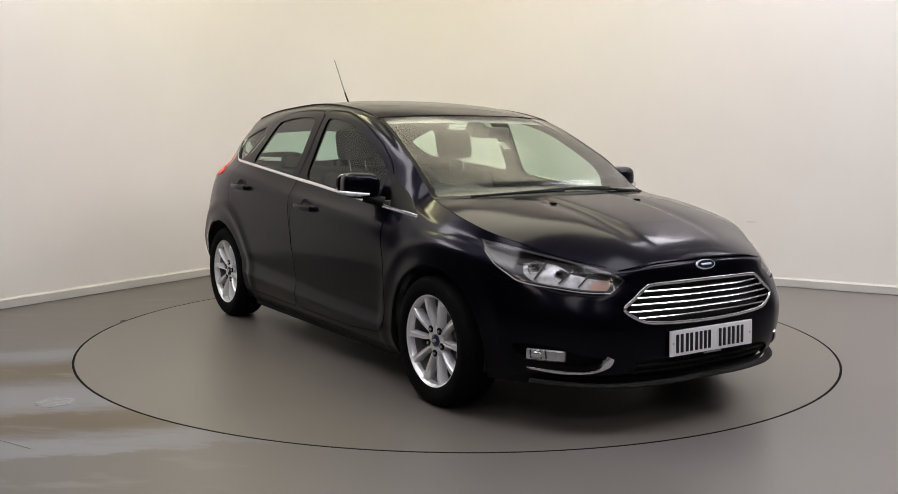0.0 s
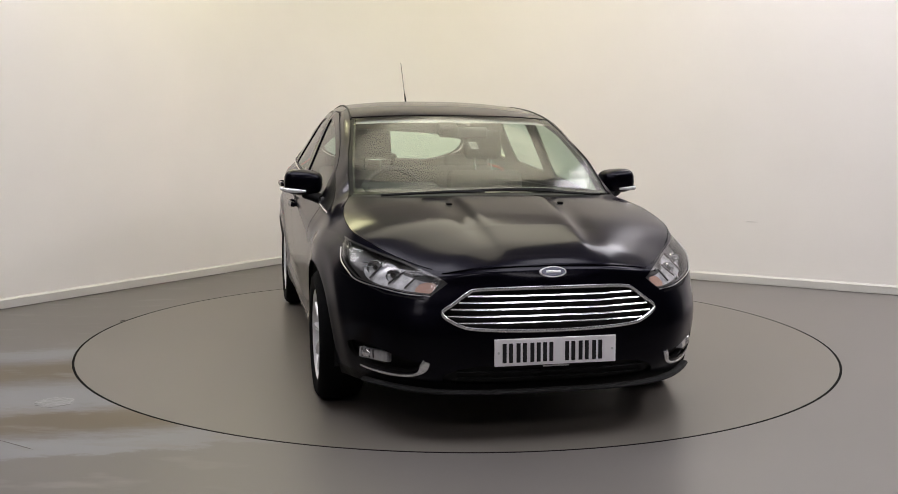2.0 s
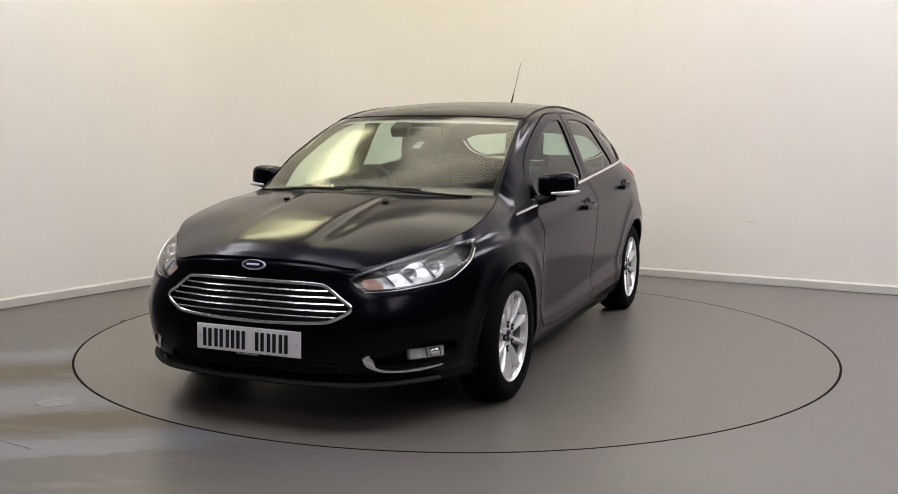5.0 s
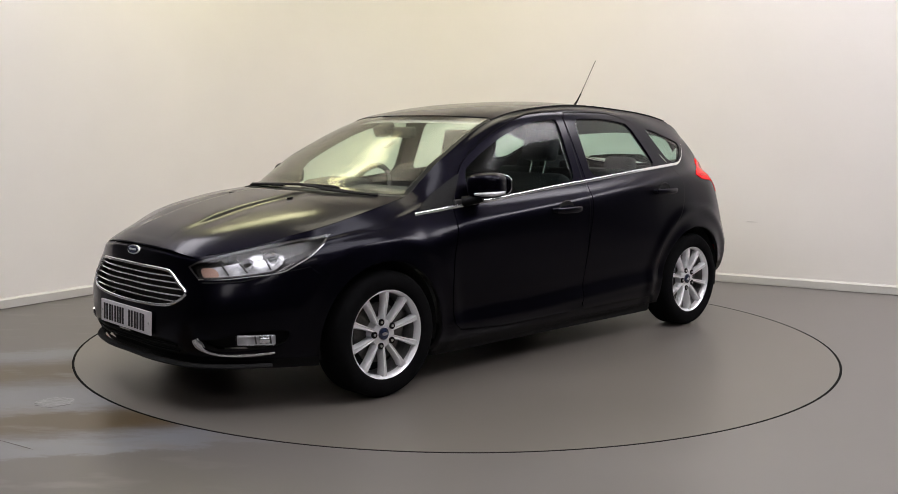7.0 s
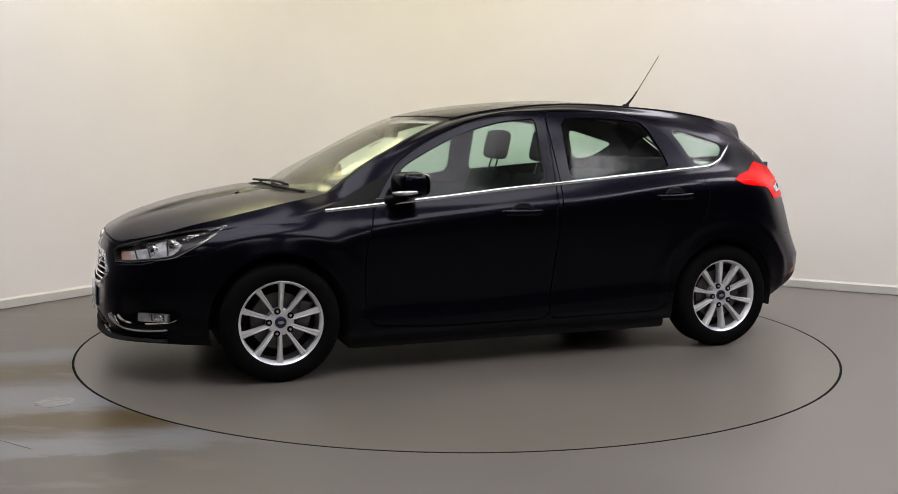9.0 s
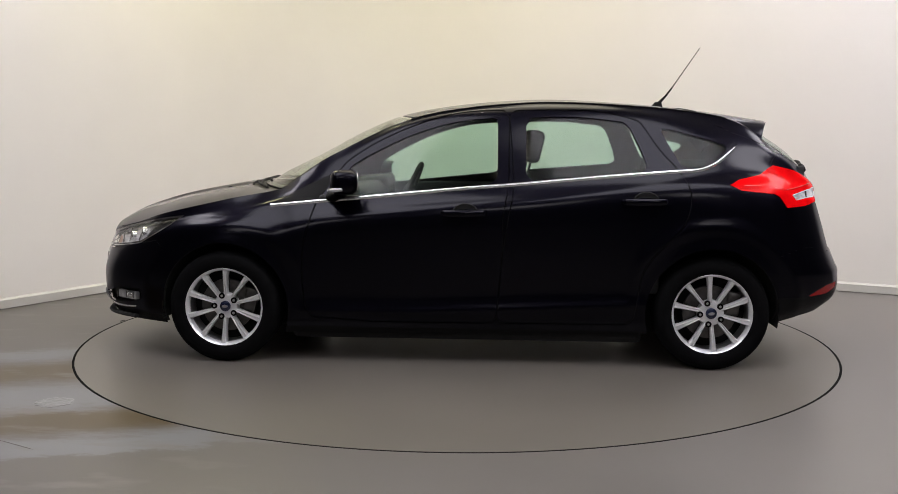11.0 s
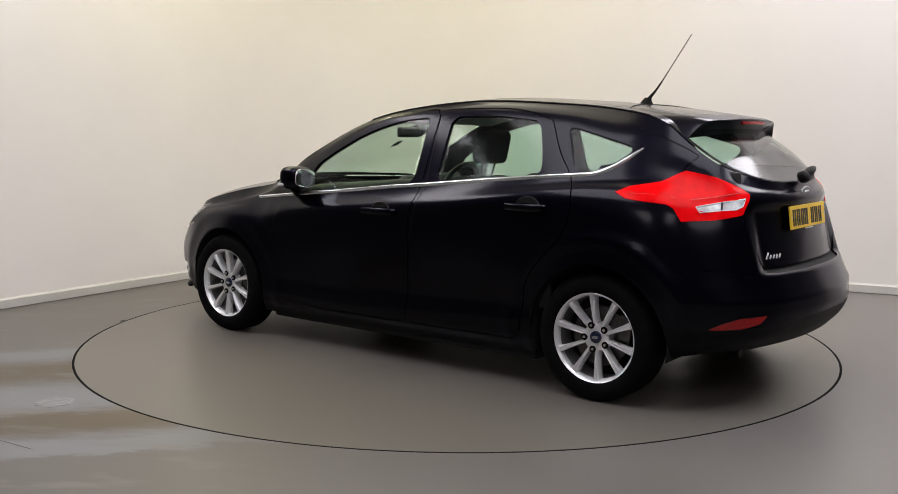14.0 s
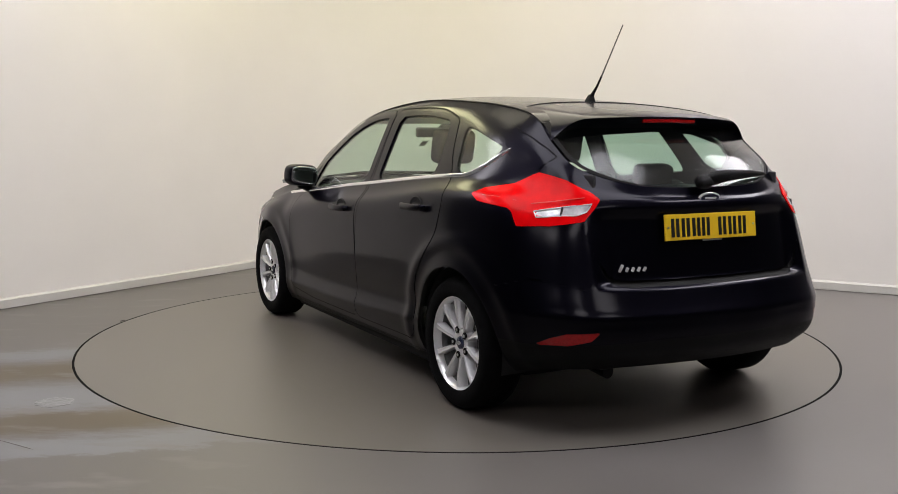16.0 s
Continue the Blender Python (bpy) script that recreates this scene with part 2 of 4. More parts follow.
def skirting():
    """A low board with a chamfered top edge, standing off the floor by a thin gap."""
    prof = ((0.002, 0.004), (0.020, 0.004), (0.020, 0.062), (0.008, 0.077), (0.002, 0.077))
    lines = [wall_line(inset) for inset, _ in prof]
    n, k = len(lines[0]), len(prof)
    v = [(lines[j][i].x, lines[j][i].y, prof[j][1]) for i in range(n) for j in range(k)]
    f = [(i * k + j, i * k + (j + 1) % k, (i + 1) * k + (j + 1) % k, (i + 1) * k + j) for i in range(n - 1) for j in range(k)]
    f += [tuple(range(k))[::-1], tuple((n - 1) * k + j for j in range(k))]
    tagged(mesh_object("baseboard", v, f, SKIRT, smooth=False), "low white skirting board along the studio wall", kind="structure")


skirting()
END_L, END_R = CORNER + ALONG_L * 13, CORNER + ALONG_R * 13
BACK = END_L + ALONG_R * 13
# Unseen walls added to close the room, dark so the car reflects less.
for name, a, b in (("wall_north_west", CORNER + ALONG_L * 4.6, END_L), ("wall_west", END_L, BACK), ("wall_south", BACK, END_R), ("wall_east", END_R, CORNER + ALONG_R * 7.0)):
    d = (b - a).normalized() * 0.2
    nrm = Vector((d.y, -d.x))
    strip_solid(name, [a, b], [a - nrm, b - nrm], 0, HIGH, DIMWALL, "plain dark wall out of view, added to dim the reflections")
quad = [CORNER + (ALONG_L + ALONG_R) * -0.3, END_L, BACK, END_R]


def slab(name, z0, z1, mat, label):
    v = [(p.x, p.y, z) for z in (z0, z1) for p in quad]
    return tagged(mesh_object(name, v, [(0, 1, 2, 3), (4, 7, 6, 5), (0, 4, 5, 1), (1, 5, 6, 2), (2, 6, 7, 3), (3, 7, 4, 0)], mat, smooth=False), label, kind="structure")


slab("ceiling", HIGH, HIGH + 0.2, CEIL, "plain white studio ceiling")
RADIUS = 2.239


def ring_floor():
    """The floor round the turntable's pit, out to the walls."""
    n = 256
    v, f = [], []
    for i in range(n):
        a = 2 * math.pi * i / n
        c = Vector((math.cos(a), math.sin(a)))
        far = 30.0
        for k in range(4):
            p, e = quad[k], quad[(k + 1) % 4] - quad[k]
            den = c.x * e.y - c.y * e.x
            if abs(den) > 1e-9:
                t = (p.x * e.y - p.y * e.x) / den
                if t > 0:
                    far = min(far, t)
        r0 = RADIUS + 0.0065
        v += [(c.x * r0, c.y * r0, -0.15), (c.x * r0, c.y * r0, 0), (c.x * (r0 + 1.2), c.y * (r0 + 1.2), 0), (c.x * max(far, r0 + 1.3), c.y * max(far, r0 + 1.3), 0)]
    for i in range(n):
        j = (i + 1) % n
        for k in range(3):
            f.append((4 * i + k, 4 * i + k + 1, 4 * j + k + 1, 4 * j + k))
    ob = mesh_object("floor", v, f, FLOOR, smooth=False)
    tagged(ob, "scuffed grey-brown painted concrete studio floor", kind="structure")


ring_floor()
pit = bmesh.new()
cylinder(pit, RADIUS + 0.3, RADIUS + 0.3, 0.02, pose(0, 0, -0.16), 96)
tagged(part("turntable_pit", pit, SEAM, None), "black pit below the turntable", kind="structure")


def make_turntable():
    bm = bmesh.new()
    prof = [(0.0, 0.0), (RADIUS - 0.0080, 0.0), (RADIUS - 0.0078, -0.004), (RADIUS - 0.0078, -0.12)]
    rows = []
    n = 256
    for i in range(n):
        a = 2 * math.pi * i / n
        rows.append([bm.verts.new((r * math.cos(a), r * math.sin(a), z)) for r, z in prof[1:]])
    c = bm.verts.new((0, 0, 0))
    for i in range(n):
        p, q = rows[i], rows[(i + 1) % n]
        bm.faces.new((c, p[0], q[0]))
        for j in range(2):
            bm.faces.new((p[j], p[j + 1], q[j + 1], q[j]))
    root = tagged(new("turntable"), "round floor-level turntable, grey-brown painted, dark joint round it", "turntable")
    part("platform", bm, DISC, root)
    seal = bmesh.new()
    a = [seal.verts.new((r * math.cos(2 * math.pi * i / n), r * math.sin(2 * math.pi * i / n), -0.0006)) for i in range(n) for r in (RADIUS - 0.0075, RADIUS + 0.006)]
    for i in range(n):
        j = (i + 1) % n
        seal.faces.new((a[2 * i], a[2 * i + 1], a[2 * j + 1], a[2 * j]))
    part("joint_seal", seal, SEAM, root, "black rubber joint")
    return root


turntable = make_turntable()


def thin_patch(name, n, rx, ry, h, m, mat, label, seed, cat):
    """A thin uneven fleck lying on a surface."""
    rnd = random.Random(seed)
    bm = bmesh.new()
    low, top = [], []
    for i in range(n):
        a = 2 * math.pi * i / n
        r = 1 + rnd.uniform(-0.14, 0.1)
        low.append(bm.verts.new((rx * r * math.cos(a), ry * r * math.sin(a), 0)))
        top.append(bm.verts.new((rx * r * 0.93 * math.cos(a), ry * r * 0.93 * math.sin(a), h)))
    bm.faces.new(top)
    for i in range(n):
        j = (i + 1) % n
        bm.faces.new((low[i], low[j], top[j], top[i]))
    ob = part(name, bm, mat, None)
    ob.matrix_basis = m
    return tagged(ob, label, cat)


FLECK = material("worn_floor_patch", (0.17, 0.172, 0.18), 0.3, noise_scale=18, noise_amount=0.25, bump=0.3, bump_scale=40)
SCUFF = material("wall_scuff_grey", (0.60, 0.575, 0.55), 0.8, noise_scale=60, noise_amount=0.2)
thin_patch("floor_patch", 40, 0.09, 0.085, 0.0015, pose(-1.87, -1.57, 0.0, 0, 0, 20), FLECK, "worn pale patch of flaked floor paint", 3, "floor patch")
CHIP = material("dark_floor_chip", (0.012, 0.011, 0.010), 0.9)
CRACK = material("floor_crack_brown", (0.075, 0.064, 0.054), 0.9)
thin_patch("floor_chip", 10, 0.030, 0.011, 0.0012, pose(-2.228, 0.386, 0.0, 0, 0, 75), CHIP, "small dark chip in the floor beside the joint", 8, "floor chip")
thin_patch("floor_crack", 16, 0.115, 0.0016, 0.0006, pose(-1.77, -2.19, 0.0, 0, 0, -31), CRACK, "short dark hairline crack in the floor paint", 9, "floor crack")
thin_patch("wall_scuff", 14, 0.055, 0.004, 0.002, Matrix.Translation((2.488, 2.207, 0.528)) @ Matrix.Rotation(radians(-27.85), 4, "Z") @ Matrix.Rotation(radians(90), 4, "X"), SCUFF, "short grey scuff mark on the studio wall", 5, "scuff mark")


def ceiling_light(x, y, rz, length, width, mat):
    root = tagged(new("ceiling_light"), "broad white ceiling light with a glowing diffuser, out of view, placed to suit the lighting", "ceiling light", "studio ceiling lights")
    root.matrix_basis = pose(x, y, HIGH, 0, 0, rz)
    part("frame", new_box((length, width, 0.05), pose(0, 0, -0.025), 0.008), LAMPMETAL, root)
    part("diffuser", new_box((length - 0.06, width - 0.06, 0.03), pose(0, 0, -0.062), 0.01), mat, root, "glowing white diffuser")
    return root


# All out of view: the warm lamp follows the wall's glow, others placed to suit.
for x, y, ln, wd, mat in ((-2.10, 1.90, 1.95, 0.54, WARMTUBE), (0.1, 1.0, 3.2, 2.4, OVERHEAD_FILL), (2.6, 1.5, 1.8, 0.7, TUBE), (-3.2, -0.2, 1.8, 0.8, TUBE), (4.4, 0.3, 2.0, 1.1, TUBE),
                          (-1.5, -2.2, 2.6, 2.0, BROADTUBE), (1.5, -2.5, 2.6, 2.0, BROADTUBE), (4.0, -2.0, 2.0, 1.1, TUBE), (-0.2, -6.8, 2.0, 1.1, FAR_FILL), (2.8, -6.6, 2.0, 1.1, FAR_FILL), (-3.2, -6.6, 2.0, 1.1, FAR_FILL)):
    ceiling_light(x, y, 58.2, ln, wd, mat)

# ---- the car: skin ----
# Longitudinal curves of the left half, from the nose's middle round the side to the tail's middle: x, y, z at nineteen stations.
BOTTOM = np.array([
    (2.13, 2.125, 2.06, 1.91, 1.73, 1.56, 1.32, 1.05, .9, .75, .25, -.35, -.95, -1.32, -1.60, -1.80, -1.96, -2.05, -2.07),
    (0, .26, .50, .68, .785, .825, .84, .84, .835, .83, .83, .83, .835, .84, .79, .71, .57, .30, 0),
    (.190, .190, .192, .20, .20, .19, .17, .165, .162, .16, .165, .175, .185, .20, .23, .27, .29, .30, .30)])
LOW = np.array([
    (2.19, 2.185, 2.12, 1.97, 1.77, 1.56, 1.32, 1.05, .9, .75, .25, -.35, -.95, -1.32, -1.60, -1.82, -2.03, -2.115, -2.135),
    (0, .26, .52, .692, .805, .856, .885, .885, .883, .88, .88, .88, .88, .885, .85, .785, .615, .31, 0),
    (.30, .30, .30, .30, .29, .28, .27, .26, .26, .26, .27, .28, .29, .30, .31, .35, .375, .38, .38)])
MID = np.array([
    (2.195, 2.185, 2.13, 1.99, 1.78, 1.56, 1.32, 1.05, .9, .75, .25, -.35, -.95, -1.32, -1.61, -1.835, -2.035, -2.125, -2.148),
    (0, .26, .53, .702, .822, .874, .90, .895, .888, .88, .88, .88, .888, .895, .883, .815, .635, .32, 0),
    (.45, .45, .45, .46, .46, .46, .46, .45, .445, .44, .44, .45, .46, .48, .49, .50, .50, .50, .50)])
HIP = np.array([
    (2.18, 2.17, 2.10, 1.96, 1.76, 1.56, 1.32, 1.05, .9, .75, .25, -.35, -.95, -1.32, -1.61, -1.815, -1.985, -2.065, -2.085),
    (0, .26, .52, .692, .815, .872, .905, .90, .896, .892, .895, .897, .902, .908, .882, .792, .62, .315, 0),
    (.57, .57, .57, .58, .60, .61, .63, .62, .62, .62, .63, .64, .66, .67, .67, .66, .655, .65, .65)])
CREASE = np.array([
    (2.165, 2.15, 2.085, 1.93, 1.745, 1.56, 1.32, 1.05, .9, .75, .25, -.35, -.95, -1.32, -1.60, -1.775, -1.93, -2.01, -2.035),
    (0, .26, .49, .67, .80, .85, .885, .885, .887, .888, .892, .893, .89, .87, .825, .742, .60, .31, 0),
    (.66, .655, .635, .65, .69, .715, .74, .735, .755, .78, .825, .865, .93, .95, .94, .90, .86, .84, .83)])
BELT = np.array([
    (2.15, 2.14, 2.08, 1.92, 1.735, 1.56, 1.32, 1.06, .93, .75, .25, -.35, -.95, -1.32, -1.57, -1.745, -1.895, -1.985, -2.01),
    (0, .26, .47, .64, .765, .812, .835, .806, .811, .815, .82, .82, .815, .78, .715, .652, .565, .31, 0),
    (.70, .696, .674, .69, .735, .77, .80, .86, .872, .890, .939, .993, 1.045, 1.066, 1.06, 1.03, .985, .965, .96)])
WINDOW = np.array([
    (2.14, 2.13, 2.075, 1.91, 1.73, 1.56, 1.31, 1.05, .92, .73, .25, -.35, -.95, -1.31, -1.53, -1.69, -1.845, -1.955, -1.985),
    (0, .26, .46, .62, .74, .79, .80, .765, .738, .705, .665, .655, .645, .665, .640, .617, .555, .32, 0),
    (.715, .709, .688, .708, .755, .79, .84, .895, .965, 1.08, 1.29, 1.35, 1.325, 1.25, 1.205, 1.14, 1.05, 1.005, 1.0)])
RIM = np.array([
    (2.13, 2.12, 2.07, 1.90, 1.72, 1.56, 1.30, 1.04, .915, .72, .27, -.35, -.95, -1.32, -1.50, -1.64, -1.80, -1.93, -1.97),
    (0, .26, .45, .60, .715, .765, .76, .70, .684, .660, .59, .555, .55, .548, .560, .575, .545, .34, 0),
    (.73, .724, .700, .737, .795, .835, .893, .945, 1.025, 1.15, 1.348, 1.428, 1.41, 1.37, 1.318, 1.215, 1.11, 1.045, 1.035)])
SPINE = np.array([
    (2.13, 2.09, 2.0, 1.85, 1.70, 1.55, 1.40, 1.22, 1.11, .95, .40, -.32, -.95, -1.33, -1.58, -1.69, -1.83, -1.92, -1.97),
    (.73, .757, .800, .845, .884, .914, .940, .970, 1.03, 1.105, 1.366, 1.459, 1.437, 1.395, 1.345, 1.275, 1.18, 1.08, 1.035)])
LEVELS = [BOTTOM, LOW, MID, HIP, CREASE, BELT, WINDOW, RIM]
NS, NV = 20, 14
HUB_X, HUB_Z, ARCH = 1.322, 0.303, 0.356


def loft_wall():
    lines = np.array([spline(l.T, NS, True) for l in LEVELS])            # level, station, xyz
    grid = np.array([spline(lines[:, i], NV) for i in range(lines.shape[1])])   # station, level, xyz
    x, y, z = grid[..., 0], grid[..., 1], grid[..., 2]
    for hx in (HUB_X, -HUB_X):
        d = np.hypot(x - hx, z - HUB_Z) - ARCH
        side = np.clip((np.abs(y) - 0.6) / 0.15, 0, 1) * (z < 0.8)
        grid[..., 1] += side * 0.004 * np.exp(-(d / 0.03) ** 2)
        grid[..., 1] += side * (0.003 + 0.006 * (x < 0)) * np.exp(-((d - 0.115) / 0.035) ** 2)
    # the raised line along the doors and the tucked lower door
    door = np.clip((1.0 - x) / 0.2, 0, 1) * np.clip((x + 1.05) / 0.2, 0, 1) * (y > 0.6)
    low = 0.29 + 0.06 * np.clip((0.3 - x) / 1.3, 0, 1)
    grid[..., 1] += door * (0.006 * np.exp(-((z - low) / 0.022) ** 2) - 0.008 * np.exp(-((z - low - 0.075) / 0.05) ** 2))
    # the tailgate leans in towards a shadowed slot over the bumper
    rear = (x < -1.7) * np.clip((0.60 - np.abs(y)) / 0.10, 0, 1)
    slope = np.clip((0.955 - z) / 0.05, 0, 1) * 0.022 + np.clip((0.93 - z) / 0.27, 0, 1) * 0.020
    grid[..., 0] += rear * slope * np.clip((z - 0.630) / 0.022, 0, 1)
    grid[..., 0] -= (x < -1.6) * 0.005 * np.exp(-((z - 0.52) / 0.02) ** 2)
    return grid


def loft_top():
    rim = spline(RIM.T, NS, True)
    spine = spline(SPINE.T, NS)
    ks = np.linspace(0, 1, 81)
    power = np.interp(np.arange(len(rim)) / NS, [0, 2, 5.8, 7.0, 10.0, 11.0], [3.0, 3.3, 3.3, 2.5, 2.6, 2.5])[:, None]
    q = 1 - (1 - ks)[None] ** power
    grid = np.zeros((len(rim), len(ks), 3))
    grid[..., 0] = rim[:, None, 0] + (spine[:, None, 0] - rim[:, None, 0]) * q
    grid[..., 1] = rim[:, None, 1] * (1 - ks)
    grid[..., 2] = rim[:, None, 2] + (spine[:, None, 1] - rim[:, None, 2]) * q
    # bonnet: a broad raised middle that ends in two soft folds
    x, y = grid[..., 0], np.abs(grid[..., 1])
    fold = 0.225 - 0.03 * np.clip((x - 1.4) / 0.7, 0, 1)
    on = np.clip((x - 1.22) / 0.15, 0, 1) * np.clip((2.08 - x) / 0.25, 0, 1)
    grid[..., 2] += on * (0.011 / (1 + np.exp((y - fold) / 0.009)) - 0.005 * np.exp(-((y - fold - 0.05) / 0.05) ** 2))
    return grid


def tris(nu, nv):
    i, j = np.meshgrid(np.arange(nu - 1), np.arange(nv - 1), indexing="ij")
    a = (i * nv + j).ravel()
    b, c, d = a + nv, a + nv + 1, a + 1
    return np.vstack([np.stack([a, b, c], 1), np.stack([a, c, d], 1)])


def sheet(grid):
    """Vertices with x, y, z, normal, run along the side, station, and share across; and triangles."""
    nu, nv, _ = grid.shape
    du = np.gradient(grid, axis=0)
    dv = np.gradient(grid, axis=1)
    n = np.cross(du, dv)
    n /= np.linalg.norm(n, axis=2)[..., None] + 1e-12
    s = np.repeat(np.arange(nu)[:, None] / NS, nv, 1)
    k = np.repeat(np.linspace(0, 1, nv)[None], nu, 0)
    mid = spline(CREASE.T, NS, True)
    run = np.concatenate([[0], np.cumsum(np.linalg.norm(np.diff(mid[:, :2], axis=0), axis=1))])
    u = np.repeat(run[:, None], nv, 1)
    a = np.concatenate([grid, n, u[..., None], s[..., None], k[..., None]], 2).reshape(-1, 9)
    return a, tris(nu, nv)


def cut(a, t, f):
    """Parts the triangles along f = 0. Gives the part where f < 0 and the rest, each as vertices and triangles."""
    f = np.where(np.abs(f) < 1e-9, 1e-9, f)
    ins = f < 0
    m = ins[t]
    c = m.sum(1)
    inner, outer = [t[c == 3]], [t[c == 0]]
    va, fa = [a], f
    mixed = t[(c == 1) | (c == 2)]
    if len(mixed):
        mm = ins[mixed]
        odd = np.where(mm.sum(1) == 1, mm.argmax(1), (~mm).argmax(1))
        r = np.arange(len(mixed))
        p, q, w = mixed[r, odd], mixed[r, (odd + 1) % 3], mixed[r, (odd + 2) % 3]
        e = np.sort(np.vstack([np.stack([p, q], 1), np.stack([p, w], 1)]), 1)
        ue, inv = np.unique(e, axis=0, return_inverse=True)
        inv = inv.ravel()
        tt = f[ue[:, 0]] / (f[ue[:, 0]] - f[ue[:, 1]])
        va.append(a[ue[:, 0]] * (1 - tt)[:, None] + a[ue[:, 1]] * tt[:, None])
        base = len(a)
        x, y = base + inv[:len(mixed)], base + inv[len(mixed):]
        one = np.stack([p, x, y], 1)
        two = np.vstack([np.stack([x, q, w], 1), np.stack([x, w, y], 1)])
        pin = ins[p]
        inner += [one[pin], two[np.tile(~pin, 2)]]
        outer += [one[~pin], two[np.tile(pin, 2)]]
    va = np.vstack(va)
    return compact(va, np.vstack(inner)), compact(va, np.vstack(outer))


def compact(a, t):
    if not len(t):
        return a[:0], t
    used, inv = np.unique(t, return_inverse=True)
    return a[used], inv.reshape(t.shape)


def distance(px, py, poly):
    """Signed distance to a closed outline, negative inside."""
    q = np.array(poly, float)
    d2 = np.full(len(px), 1e9)
    inside = np.zeros(len(px), bool)
    for (x0, y0), (x1, y1) in zip(q, np.roll(q, -1, 0)):
        ex, ey = x1 - x0, y1 - y0
        t = np.clip(((px - x0) * ex + (py - y0) * ey) / (ex * ex + ey * ey + 1e-12), 0, 1)
        d2 = np.minimum(d2, (px - x0 - t * ex) ** 2 + (py - y0 - t * ey) ** 2)
        if y0 != y1:
            inside ^= ((y0 > py) != (y1 > py)) & (px < (x1 - x0) * (py - y0) / (y1 - y0) + x0)
    return np.where(inside, -1, 1) * np.sqrt(d2)


def rounded(poly, times=2, reach=0.035):
    """Cuts the corners of a closed outline, no further than reach along its edges."""
    p = np.array(poly, float)
    for _ in range(times):
        n = np.roll(p, -1, 0)
        ln = np.linalg.norm(n - p, axis=1)[:, None] + 1e-9
        k = np.minimum(0.25, reach / ln)
        p = np.stack([p + (n - p) * k, n - (n - p) * k], 1).reshape(-1, 2)
        reach *= 0.4
    return p


SKIN, SKIN_T = sheet(loft_wall())
LID, LID_T = sheet(loft_top())


def on_skin(points, view):
    """An outline in a view (side: x, z; front and rear: y, z), laid out along the skin's run."""
    if view == "side":
        pick = SKIN[(SKIN[:, 7] > 3.6) & (SKIN[:, 7] < 15.6)]
        key = pick[:, [0, 2]]
    else:
        pick = SKIN[SKIN[:, 7] < 5.5] if view == "front" else SKIN[SKIN[:, 7] > 13.0]
        key = pick[:, [1, 2]]
    out = []
    for p in points:
        i = np.argmin(((key - p) ** 2).sum(1))
        out.append((pick[i, 6], p[1]))
    return out


def place(points):
    """An outline in space, laid out along the skin's run."""
    return [(SKIN[np.argmin(((SKIN[:, :3] - p) ** 2).sum(1)), 6], p[2]) for p in points]


def on_wall(a, outline):
    return distance(a[:, 6], a[:, 2], outline)


def shifted(a, d):
    """The sheet moved d metres outwards along its normals."""
    b = a.copy()
    b[:, :3] += b[:, 3:6] * d
    return b


def flipped(a):
    b = a.copy()
    b[:, 1] *= -1
    return b


def sheet_object(name, a, t, mat, parent, label="", depth=0.0):
    """A sheet as an object; depth gives it an inward thickness with closed rims."""
    v, f = a[:, :3], t
    if depth:
        n = len(a)
        back = a[:, :3] - a[:, 3:6] * depth
        e = np.vstack([t[:, [0, 1]], t[:, [1, 2]], t[:, [2, 0]]])
        es = np.sort(e, 1)
        _, idx, cnt = np.unique(es, axis=0, return_index=True, return_counts=True)
        rim = e[idx[cnt == 1]]
        side = np.vstack([np.stack([rim[:, 1], rim[:, 0], rim[:, 0] + n], 1), np.stack([rim[:, 1], rim[:, 0] + n, rim[:, 1] + n], 1)])
        v, f = np.vstack([v, back]), np.vstack([t, t[:, ::-1] + n, side])
    ob = mesh_object(name, v, f, mat, parent, label)
    if depth:
        ob.data.set_sharp_from_angle(angle=radians(40))
    return ob


def both(name, a, t, mat, parent, label="", depth=0.0):
    """The left piece and its mirror image."""
    left = sheet_object(name, a, t, mat, parent, label, depth)
    b = flipped(a)
    b[:, 4] *= -1
    right = sheet_object(name, b, t[:, ::-1], mat, parent, label, depth)
    return left, right


def across(a, t):
    """Left half and right half joined into one sheet."""
    b = flipped(a)
    b[:, 4] *= -1
    v, f = np.vstack([a, b]), np.vstack([t, t[:, ::-1] + len(a)])
    key = np.round(v[:, :3] * 1e5).astype(np.int64)
    _, first, inv = np.unique(key, axis=0, return_index=True, return_inverse=True)
    f = inv.ravel()[f]
    f = f[(f[:, 0] != f[:, 1]) & (f[:, 1] != f[:, 2]) & (f[:, 0] != f[:, 2])]
    return v[first], f


if SKIN[(np.abs(SKIN[:, 0]) < 0.3) & (SKIN[:, 2] > 0.4), 4].mean() < 0:
    SKIN[:, 3:6] *= -1
    SKIN_T = SKIN_T[:, ::-1]
if LID[(np.abs(LID[:, 0] + 0.4) < 0.3), 5].mean() < 0:
    LID[:, 3:6] *= -1
    LID_T = LID_T[:, ::-1]

car = tagged(new("car"), "black five-door hatchback with silver alloy wheels on the turntable", "car")

